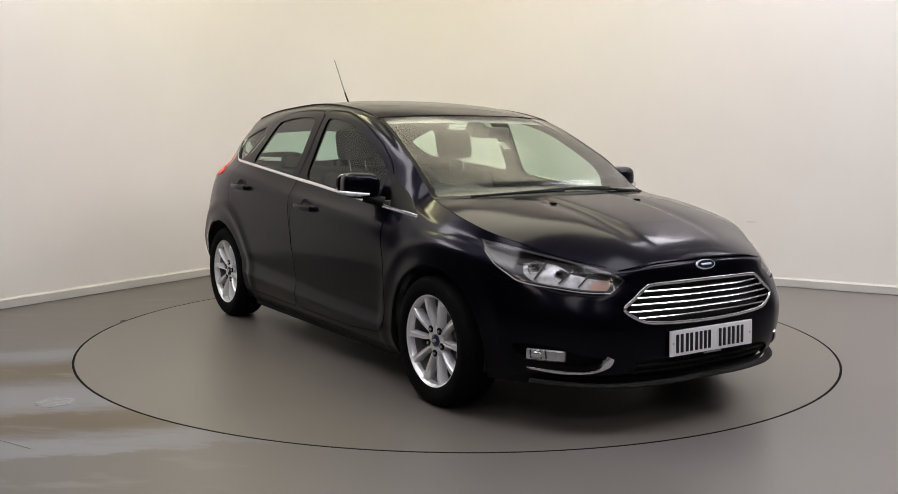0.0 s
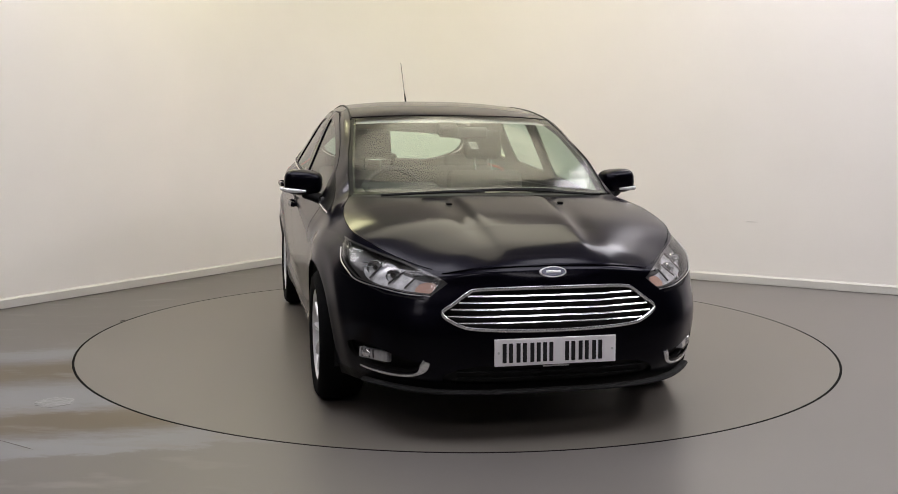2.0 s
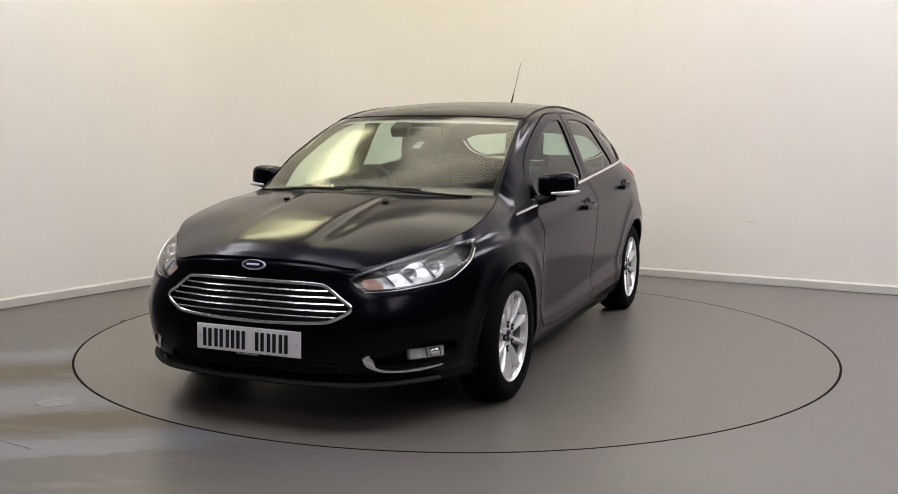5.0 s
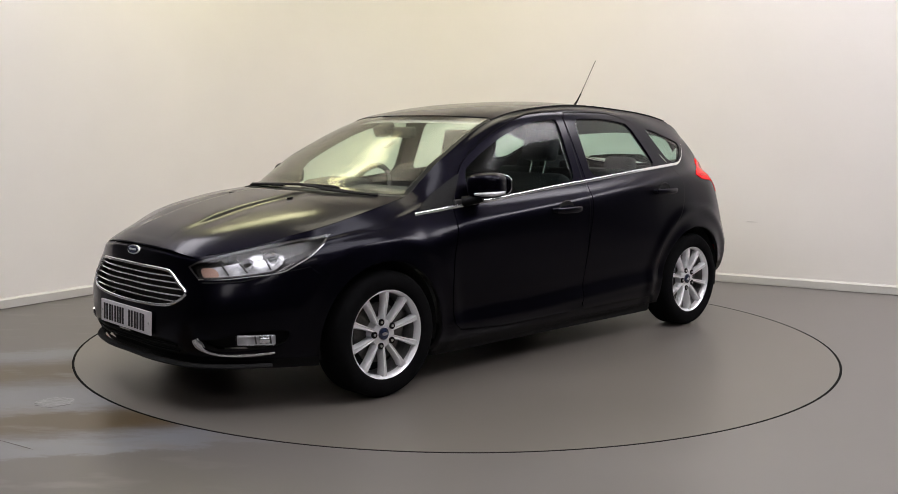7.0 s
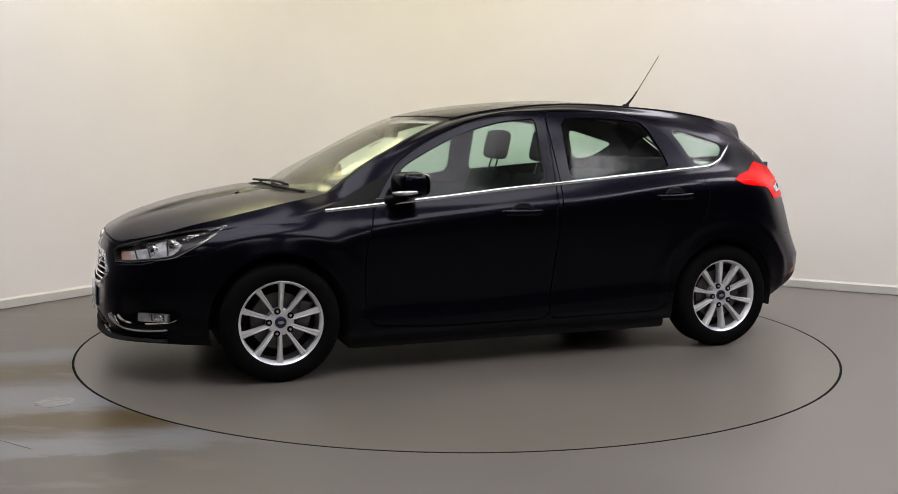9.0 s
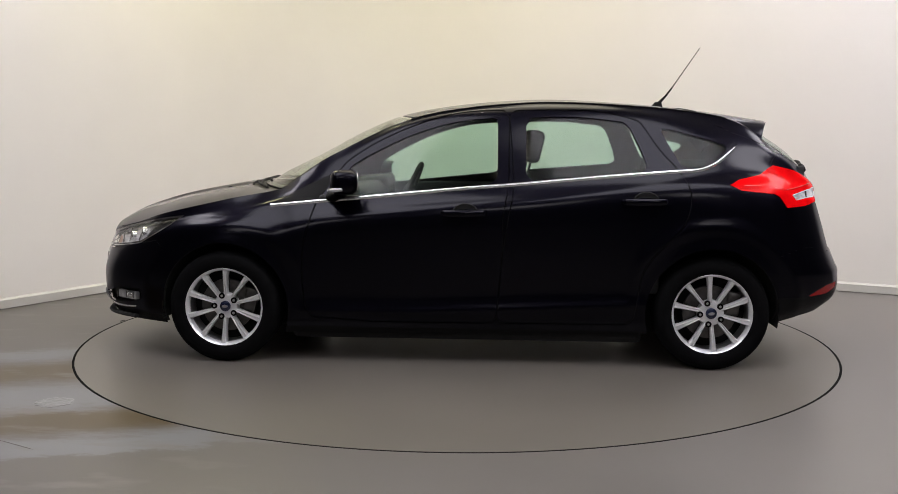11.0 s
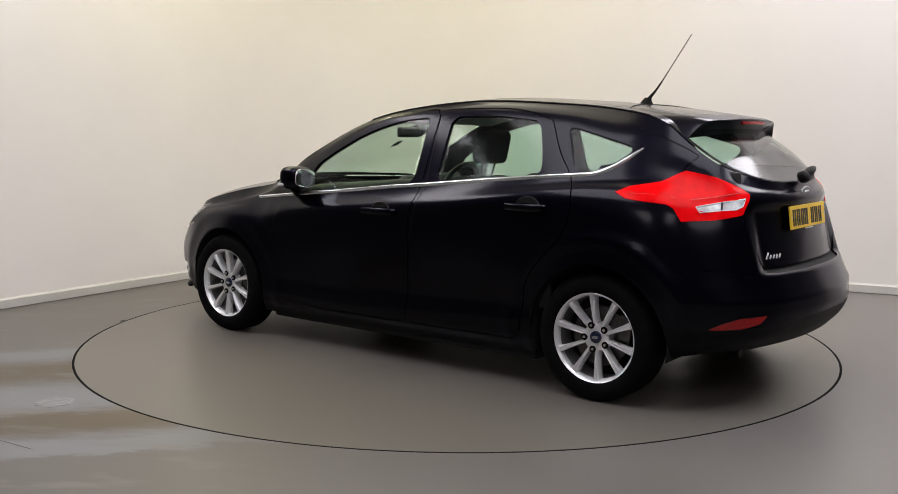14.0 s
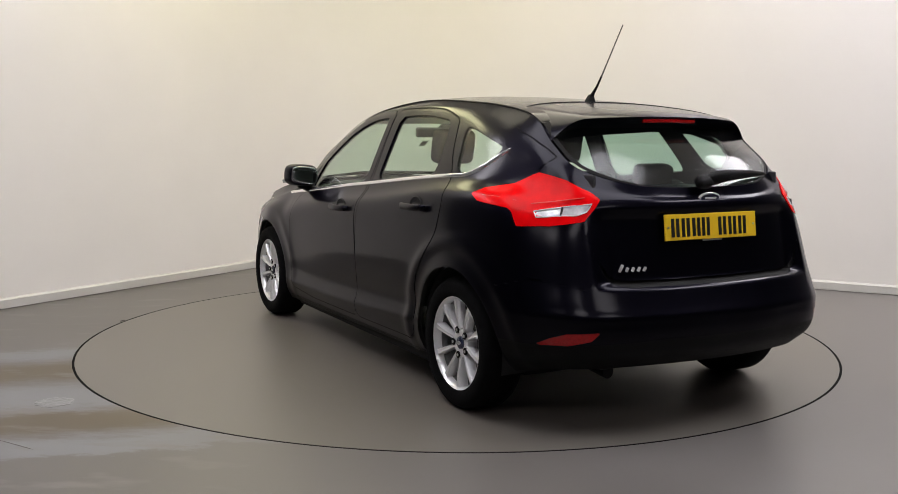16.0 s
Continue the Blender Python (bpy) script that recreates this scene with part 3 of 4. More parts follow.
# ---- the car: openings and panels ----
def arch_field(a):
    d = np.minimum(np.hypot(a[:, 0] - HUB_X, a[:, 2] - HUB_Z), np.hypot(a[:, 0] + HUB_X, a[:, 2] - HUB_Z)) - ARCH
    return np.where(np.abs(a[:, 1]) > 0.45, d, 1.0)


HEADLAMP = place([(1.565, .785, .800), (1.72, .730, .778), (1.82, .667, .755), (1.936, .574, .726), (2.035, .502, .697), (2.08, .463, .681), (2.105, .432, .655), (2.094, .50, .606), (2.03, .595, .611), (1.922, .695, .627), (1.83, .765, .645), (1.775, .79, .672), (1.703, .81, .710), (1.625, .80, .757)])
GRILLE = on_skin([(-0.02, .637), (.17, .636), (.325, .630), (.355, .622), (.458, .541), (.458, .530), (.39, .490), (.33, .476), (.17, .468), (-0.02, .465)], "front")
GRILLE[0], GRILLE[-1] = (-0.05, .637), (-0.05, .465)
INTAKE = on_skin([(-0.02, .325), (.33, .325), (.42, .305), (.47, .262), (.40, .243), (-0.02, .235)], "front")
INTAKE[0], INTAKE[-1] = (-0.05, .325), (-0.05, .235)
FOG = place([(2.11, .52, .335), (2.08, .56, .285), (1.95, .67, .290), (1.82, .77, .312), (1.80, .80, .385), (1.95, .70, .385), (2.06, .60, .345)])
TAIL = place([(-1.405, .838, .994), (-1.456, .80, 1.020), (-1.58, .727, 1.043), (-1.634, .674, 1.082), (-1.665, .655, 1.094), (-1.79, .605, 1.064), (-1.876, .549, 1.018), (-1.912, .522, .989), (-1.919, .55, .950), (-1.913, .602, .900), (-1.825, .711, .879), (-1.705, .80, .873), (-1.668, .80, .93), (-1.64, .805, .946), (-1.53, .838, .958), (-1.459, .845, .966)])
REVERSE = place([(-1.749, .738, .938), (-1.837, .65, .958), (-1.907, .556, .972), (-1.906, .583, .940), (-1.89, .62, .926), (-1.768, .739, .914)])
REFLECTOR = place([(-1.85, .81, .393), (-1.91, .76, .43), (-1.96, .72, .452), (-2.045, .61, .463), (-2.03, .64, .425), (-1.97, .71, .40)])
FRONT_WINDOW = on_skin([(.70, .905), (.655, 1.06), (.60, 1.108), (.50, 1.162), (.34, 1.240), (.18, 1.297), (.02, 1.330), (-.14, 1.343), (-.165, 1.343), (-.178, .99)], "side")
REAR_WINDOW = on_skin([(-.325, 1.005), (-.305, 1.346), (-.45, 1.352), (-.62, 1.350), (-.80, 1.334), (-.872, 1.322), (-.945, 1.15), (-.965, 1.058)], "side")
QUARTER = on_skin([(-1.155, 1.075), (-1.04, 1.297), (-1.10, 1.287), (-1.22, 1.255), (-1.425, 1.195), (-1.33, 1.118), (-1.27, 1.085)], "side")
FRONT_DOOR = on_skin([(.80, .905), (.836, .826), (.873, .70), (.885, .573), (.885, .40), (.86, .262), (.50, .235), (-.17, .235), (-.195, .60), (-.21, .811), (-.24, .979), (-.228, 1.385), (-.10, 1.385), (.05, 1.372), (.20, 1.335), (.36, 1.275), (.52, 1.20), (.66, 1.11), (.70, 1.06)], "side")
REAR_DOOR = on_skin([(-.179, .235), (-.204, .60), (-.219, .811), (-.249, .979), (-.237, 1.385), (-.45, 1.390), (-.65, 1.388), (-.80, 1.372), (-.93, 1.335), (-.96, 1.315), (-1.05, 1.17), (-1.134, 1.065), (-1.19, .97), (-1.185, .87), (-1.15, .77), (-1.06, .68), (-.96, .55), (-.93, .40), (-.90, .24)], "side")
SLOT = on_skin([(-.02, .634), (.48, .634), (.545, .66), (.575, .74), (.555, .745), (.52, .675), (.47, .657), (-.02, .657)], "rear")
SLOT[0], SLOT[-1] = (SKIN[:, 6].max() + 0.05, .634), (SKIN[:, 6].max() + 0.05, .657)
BUMPER_REAR = place([(-1.66, .90, .62), (-1.80, .85, .655), (-1.86, .80, .662), (-1.95, .70, .64), (-2.03, .60, .62)])
TAILGATE = on_skin([(.575, .75), (.59, .80), (.612, .875), (.575, .95), (.562, 1.0), (.63, 1.06)], "rear")

body_a, body_t = cut(SKIN, SKIN_T, arch_field(SKIN))[1]
pieces = {}
for key, outline, soft in (("headlamp", HEADLAMP, 0), ("grille", GRILLE, 0), ("intake", INTAKE, 1), ("fog", FOG, 2), ("tail", TAIL, 0), ("reflector", REFLECTOR, 0), ("slot", SLOT, 1),
                           ("front_window", FRONT_WINDOW, 1), ("rear_window", REAR_WINDOW, 1), ("quarter", QUARTER, 1)):
    shape = rounded(outline, soft)
    pieces[key], (body_a, body_t) = cut(body_a, body_t, on_wall(body_a, shape))
# The slot's strip is coloured black in place of its deep shade.
sl_a, sl_t = across(*pieces["slot"])
sheet_object("tailgate_slot_shade", shifted(sl_a, -0.012), sl_t, DARK, car, "slot strip under the tailgate, coloured dark for its deep shade")
# the inner shell behind gaps and round the cabin
both("inner_shell", shifted(body_a, -0.022), body_t, DARK, car)
GAP = 0.0032
for key, outline in (("front_door", FRONT_DOOR), ("rear_door", REAR_DOOR)):
    shape = rounded(outline, 1)
    f = on_wall(body_a, shape)
    pieces[key], (ra, rt) = cut(body_a, body_t, f + GAP)
    _, (body_a, body_t) = cut(ra, rt, on_wall(ra, shape) - GAP)


def groove(a, t, line):
    """Opens a thin shut line along an open line on the skin."""
    p = np.array(line, float)
    d = np.full(len(a), 1e9)
    for (x0, y0), (x1, y1) in zip(p[:-1], p[1:]):
        ex, ey = x1 - x0, y1 - y0
        k = np.clip(((a[:, 6] - x0) * ex + (a[:, 2] - y0) * ey) / (ex * ex + ey * ey + 1e-12), 0, 1)
        d = np.minimum(d, np.hypot(a[:, 6] - x0 - k * ex, a[:, 2] - y0 - k * ey))
    near = d < 0.05
    _, rest = cut(a, t, np.where(near, d - GAP, 1.0))
    return rest


gate = np.array(TAILGATE)
body_a, body_t = groove(body_a, body_t, gate)
body_a, body_t = groove(body_a, body_t, BUMPER_REAR)
body_a, body_t = groove(body_a, body_t, place([(-1.322, .556, 1.358), (-1.352, .60, 1.312), (-1.449, .614, 1.270), (-1.53, .612, 1.243), (-1.633, .601, 1.196), (-1.694, .592, 1.162), (-1.665, .64, 1.122), (-1.642, .666, 1.089)]))
nose = place([(2.14, 0, .722), (2.13, .13, .720), (2.125, .26, .715), (2.10, .38, .703), (2.08, .45, .690)])
nose[0] = (-0.02, .722)
body_a, body_t = groove(body_a, body_t, nose)
body_a, body_t = groove(body_a, body_t, place([(2.05, .50, .590), (1.95, .64, .60), (1.85, .76, .635), (1.72, .85, .66), (1.66, .89, .60)]))
# the lower valances are bare black plastic
low_f = np.where(body_a[:, 7] < 5, body_a[:, 2] - 0.247, np.where(body_a[:, 7] > 13.5, body_a[:, 2] - 0.395 - 0.03 * np.clip((body_a[:, 7] - 15) / 2, 0, 1), body_a[:, 2] - 0.20))
(val_a, val_t), (body_a, body_t) = cut(body_a, body_t, low_f)
skin_a, skin_t = across(body_a, body_t)
sheet_object("body", skin_a, skin_t, PAINT, car, "glossy black painted body shell")
va, vt = across(val_a, val_t)
sheet_object("valance", va, vt, BLACK, car, "matt black plastic lower valance and sills")

# top: bonnet, cowl, screen, roof, rear window
TOP_A, TOP_T = across(LID, LID_T)


def top_piece(f):
    a, t = cut(TOP_A, TOP_T, f)[0]
    return a, t


s_, k_ = TOP_A[:, 7], TOP_A[:, 8]
edge = 0.004 / np.maximum(np.abs(spline(RIM.T, NS, True)[np.clip((s_ * NS).round().astype(int), 0, 18 * NS), 1]), 0.02)
HOOD_END = 6.95 - 0.60 * (1 - (1 - k_) ** 2)
SCREEN_LOW = 7.06 - 0.22 * (1 - (1 - k_) ** 2)
hood = top_piece(np.maximum(s_ - HOOD_END, np.where(s_ < 2.2, -1, edge - k_)))
sheet_object("bonnet", *hood, PAINT, car, "glossy black bonnet with two raised folds", 0.015)
cowl = top_piece(np.maximum(np.maximum(HOOD_END + 0.02 - s_, s_ - SCREEN_LOW), edge - k_))
sheet_object("cowl", shifted(cowl[0], -0.012), cowl[1], BLACK, car, "black plastic scuttle panel")
SIDE = 0.020 / 0.65
screen = top_piece(np.maximum(np.maximum(SCREEN_LOW - s_, s_ - 9.93), SIDE - k_))
sheet_object("windscreen", *screen, SCREEN, car, "clear windscreen with a green tinge").visible_shadow = False
band = top_piece(np.maximum(np.maximum(SCREEN_LOW - s_, s_ - 9.95), np.maximum(edge - k_, np.minimum(k_ - 0.045, np.minimum(s_ - 7.22, 9.90 - s_)))))
sheet_object("screen_surround", shifted(band[0], -0.004), band[1], BLACK, car, "black windscreen border")
roof = top_piece(np.maximum(np.maximum(9.97 - s_, s_ - 14.15), edge * 1.2 - k_))
sheet_object("roof", *roof, PAINT, car, "black painted roof panel", 0.004)
ditch = spline(RIM.T, NS, True)[int(9.9 * NS):int(13.6 * NS)]
for side in (1, -1):
    part("roof_moulding", tube([(x, side * y, z + 0.001) for x, y, z in ditch[::3]], 0.0045, 6, 1.2), BLACK, car, "black roof moulding", True)
lining = top_piece(np.maximum(np.maximum(9.90 - s_, s_ - 14.2), 0 * k_ - 1))
sheet_object("roof_lining", shifted(lining[0], -0.03), lining[1], LINING, car, "pale grey roof lining")
rear_glass = top_piece(np.maximum(14.05 - s_, 0.02 - k_))
rg, rt2 = cut(*rear_glass, np.maximum(14.55 - rear_glass[0][:, 7], np.maximum(0.055 - rear_glass[0][:, 8], rear_glass[0][:, 7] - 17.86)))
sheet_object("rear_window", *rg, REARTINT, car, "tinted rear window").visible_shadow = False
sheet_object("rear_window_border", *rt2, BLACK, car, "black border of the rear window")

# doors with their windows
for side in (1, -1):
    for key, wkey in (("front_door", "front_window"), ("rear_door", "rear_window")):
        def sided(a, t):
            if side > 0:
                return a, t
            b = flipped(a)
            b[:, 4] *= -1
            return b, t[:, ::-1]
        da, dt = sided(*pieces[key])
        door = sheet_object(key, da, dt, PAINT, car, "black painted door", 0.012)
        wa, wt = sided(*pieces[wkey])
        pane = sheet_object("window_pane", shifted(wa, -0.007), wt, TINT, door, "green-tinted door window")
        pane.visible_shadow = False
        x0 = 0.012 if key == "front_door" else -0.945
        z0 = 0.835 if key == "front_door" else 0.905
        ya = 0.894 * side if key == "front_door" else 0.897 * side
        # Shallow dish, coloured darker than the door to suggest a shaded pocket.
        dish = lathe([(0.0, -0.004), (0.030, -0.004), (0.043, 0.001), (0.046, -0.004)], 32)
        bmesh.ops.transform(dish, matrix=Matrix.Translation((x0 - 0.01, ya - 0.002 * side, z0 - 0.002)) @ Matrix.Diagonal((1.55, side, 1.2, 1)), verts=dish.verts)
        handle = part("handle_recess", dish, DARK, door, "shallow handle recess, coloured dark for its shade", True)
        hb = tube([(x0 + 0.115, ya, z0 + 0.001), (x0 + 0.10, ya + side * 0.022, z0), (x0 + 0.03, ya + side * 0.030, z0 - 0.001), (x0 - 0.07, ya + side * 0.030, z0), (x0 - 0.105, ya + side * 0.022, z0 + 0.003), (x0 - 0.115, ya, z0 + 0.004)], [0.012, 0.017, 0.018, 0.018, 0.016, 0.012], 10, 0.65)
        part("door_handle", hb, PAINT, door, "black pull handle", True)
    qa, qt = sided(*pieces["quarter"])
    sheet_object("quarter_window", shifted(qa, -0.005), qt, TINT, car, "small tinted quarter window").visible_shadow = False

# bright belt strip
belt_pts = [(1.075, .859), (.95, .871), (.75, .890), (.50, .913), (.25, .938), (0, .963), (-.25, .984), (-.50, 1.007), (-.75, 1.030), (-1.0, 1.051), (-1.18, 1.064), (-1.25, 1.070), (-1.31, 1.090), (-1.37, 1.124), (-1.455, 1.194)]
strip_path = []
for x, z in spline(belt_pts, 4):
    pick = SKIN[(SKIN[:, 7] > 4) & (SKIN[:, 7] < 15)]
    d = ((pick[:, [0, 2]] - (x, z)) ** 2).sum(1)
    near = np.argsort(d)[:6]
    w = 1 / (d[near] + 1e-6)
    strip_path.append((x, float((pick[near, 1] * w).sum() / w.sum()), z))
for side in (1, -1):
    bm = tube([(x, side * (y + 0.003), z) for x, y, z in strip_path], [0.010] * (len(strip_path) - 3) + [0.009, 0.007, 0.003], 8, 0.4)
    part("belt_strip", bm, CHROME, car, "bright chrome window strip", True)

# ---- wheels ----
def build_wheel():
    root = new("wheel")
    R = 0.305
    prof = [(0.205, -0.095), (0.235, -0.102), (0.275, -0.105), (0.293, -0.090), (R, -0.070), (R, 0.0), (R, 0.070), (0.293, 0.090), (0.275, 0.102), (0.235, 0.100), (0.214, 0.090), (0.207, 0.080), (0.205, -0.095)]
    part("tyre", lathe(prof, 96), TYRE, root, "black road tyre", True)
    part("barrel", lathe([(0.200, -0.09), (0.196, 0.0), (0.198, 0.055), (0.206, 0.056), (0.206, -0.09)], 64), BARREL, root, "inner rim, coloured dull grey for its dirt and shade", True)
    prof = [(0.198, 0.054), (0.199, 0.068), (0.206, 0.084), (0.214, 0.091), (0.219, 0.088), (0.218, 0.080), (0.206, 0.074), (0.2055, 0.054)]
    part("rim", lathe(prof, 96), ALLOY, root, "silver alloy rim", True)
    bm = bmesh.new()
    prof = [(0.0, 0.058), (0.030, 0.060), (0.052, 0.066), (0.066, 0.060), (0.071, 0.045), (0.071, 0.0)]
    hubm = lathe(prof, 48)
    part("hub", hubm, ALLOY, root, "silver wheel hub", True)
    for i in range(10):
        bm = bmesh.new()
        rows = []
        # hub end to rim end: radius, half width, face height
        for r, w, h in ((0.045, 0.0105, 0.062), (0.085, 0.0100, 0.071), (0.13, 0.0112, 0.079), (0.17, 0.0135, 0.083), (0.203, 0.0175, 0.083)):
            rows.append([bm.verts.new(p) for p in ((r, h - 0.045, -w * 0.9), (r, h - 0.008, -w), (r, h, -w * 0.62), (r, h - 0.003, 0), (r, h, w * 0.62), (r, h - 0.008, w), (r, h - 0.045, w * 0.9))])
        for p, q in zip(rows, rows[1:]):
            for k in range(6):
                bm.faces.new((p[k], p[k + 1], q[k + 1], q[k]))
        bmesh.ops.rotate(bm, verts=bm.verts, cent=(0, 0, 0), matrix=Matrix.Rotation(radians(36 * i + 16), 3, "Y"))
        part("spoke", bm, ALLOY, root, "", True)
    for i in range(5):
        a = radians(72 * i + 70)
        at = pose(0.060 * math.cos(a), 0.066, -0.060 * math.sin(a), 90)
        # No hole is cut: a black disc gives the recess its shade.
        part("nut_recess_disc", cylinder(bmesh.new(), 0.0165, 0.0165, 0.006, at, 20), BLACK, root, "flat black disc standing in for the shaded nut recess", True)
        part("wheel_nut", cylinder(bmesh.new(), 0.0072, 0.0066, 0.013, at, 6), SATIN, root, "bright wheel nut")
    part("centre_cap", lathe([(0.0, 0.0715), (0.022, 0.071), (0.029, 0.067), (0.030, 0.055)], 32), BLUE, root, "dark blue centre cap", True)
    oval = bmesh.new()
    cylinder(oval, 1, 1, 0.003, pose(0, 0.0715, 0, 90) @ Matrix.Diagonal((0.017, 0.008, 1, 1)), 32)
    part("cap_emblem", oval, SATIN, root, "small silver oval", True)
    part("brake_disc", lathe([(0.07, 0.016), (0.145, 0.016), (0.145, -0.008), (0.07, -0.008)], 48), STEEL, root, "steel brake disc", True)
    part("caliper", new_box((0.075, 0.05, 0.13), pose(-0.13, 0.0, 0.03, 0, -14), 0.012), STEEL, root, "brake caliper")
    # Dark disc closes the wheel, in place of shade behind the spokes.
    part("wheel_back", cylinder(bmesh.new(), 0.197, 0.197, 0.01, pose(0, -0.045, 0, 90), 48), DARK, root, "flat dark disc standing in for the wheel's shaded inside")
    return root


first = build_wheel()
first.parent = car
first.matrix_basis = pose(HUB_X, 0.800, HUB_Z + 0.002)
tagged(first, "silver ten-spoke alloy wheel with black tyre")
for hx, side, turn in ((HUB_X, -1, 20), (-HUB_X, 1, 7), (-HUB_X, -1, 50)):
    y = 0.800 if hx > 0 else 0.785
    w = copy_thing(first, pose(hx, side * y, HUB_Z + 0.002, 0, turn, 0 if side > 0 else 180))
    w.parent = car


def wheel_housing(hx, side):
    """The dark liner inside a wheel arch, open to the outside."""
    bm = bmesh.new()
    rows = []
    for i in range(25):
        a = radians(-12 + 204 * i / 24)
        c, s = math.cos(a), math.sin(a)
        rows.append([bm.verts.new((hx + r * c, side * y, max(HUB_Z + r * s, 0.22))) for r, y in ((ARCH + 0.004, 0.845), (ARCH + 0.002, 0.80), (ARCH + 0.002, 0.60), (0.05, 0.58))])
    for p, q in zip(rows, rows[1:]):
        for k in range(3):
            bm.faces.new((p[k], q[k], q[k + 1], p[k + 1]))
    return part("wheel_arch_liner", bm, DARK, car, "matt black wheel arch liner", True)


for hx in (HUB_X, -HUB_X):
    for side in (1, -1):
        wheel_housing(hx, side)

# underbody and cabin floor: plain boxes hung low to block light under the car
ub = bmesh.new()
box(ub, (3.05, 1.16, 0.13), pose(0.075, 0, 0.205), 0.03)
part("underbody", ub, DARK, car, "black underbody box, set low to deepen the shade below")
mid = bmesh.new()
box(mid, (1.92, 1.62, 0.165), pose(0, 0, 0.2075), 0.03)
part("cabin_floor", mid, DARK, car, "dark cabin floor box, set low to deepen the shade below")
ex = cylinder(bmesh.new(), 0.028, 0.028, 0.25, pose(-1.74, 0.42, 0.25, 0, 84), 24)
part("exhaust_pipe", ex, BLACK, car, "dark exhaust pipe", True)
part("rear_panel", new_box((0.30, 1.10, 0.18), pose(-1.82, 0, 0.36), 0.05), DARK, car, "black rear underside panel")

# ---- lamps, grille, badges and fittings ----
def flat_fit(a, b, value, pa, pb):
    """The value at (pa, pb) of the plane through the nearest points."""
    d = (a - pa) ** 2 + (b - pb) ** 2
    near = np.argsort(d)[:14]
    m = np.stack([np.ones(14), a[near] - pa, b[near] - pb], 1)
    return float(np.linalg.lstsq(m, value[near], rcond=None)[0][0])


def skin_x(y, z, view):
    """The skin's x at a height and half width, at the nose or the tail."""
    pick = SKIN[SKIN[:, 7] < 5] if view == "front" else SKIN[SKIN[:, 7] > 14.0]
    ya, xa, za = np.r_[pick[:, 1], -pick[:, 1]], np.r_[pick[:, 0], pick[:, 0]], np.r_[pick[:, 2], pick[:, 2]]
    return flat_fit(ya, za, xa, abs(y), z)


def skin_y(x, z):
    pick = SKIN[(SKIN[:, 7] > 4) & (SKIN[:, 7] < 15.5)]
    return flat_fit(pick[:, 0], pick[:, 2], pick[:, 1], x, z)


def blob(size, m, power=0.5):
    """A rounded box: a ball drawn out towards its corners."""
    bm = bmesh.new()
    bmesh.ops.create_uvsphere(bm, u_segments=40, v_segments=24, radius=1)
    for v in bm.verts:
        v.co = Vector([math.copysign(abs(c) ** power, c) for c in v.co])
        v.co = Vector((v.co.x * size[0] / 2, v.co.y * size[1] / 2, v.co.z * size[2] / 2))
    bmesh.ops.transform(bm, matrix=m, verts=bm.verts)
    return bm


def side_of(a, t, side):
    if side > 0:
        return a, t
    b = flipped(a)
    b[:, 4] *= -1
    return b, t[:, ::-1]


LAMP_BRIGHT = place([(2.075, .49, .655), (2.015, .56, .671), (1.96, .594, .692), (1.87, .645, .729), (1.79, .718, .731), (1.83, .75, .672), (1.86, .738, .652), (1.93, .68, .637), (2.005, .605, .625), (2.07, .53, .617)])
LAMP_AMBER = place([(2.088, .465, .655), (2.04, .53, .664), (2.03, .575, .622), (2.082, .515, .612)])
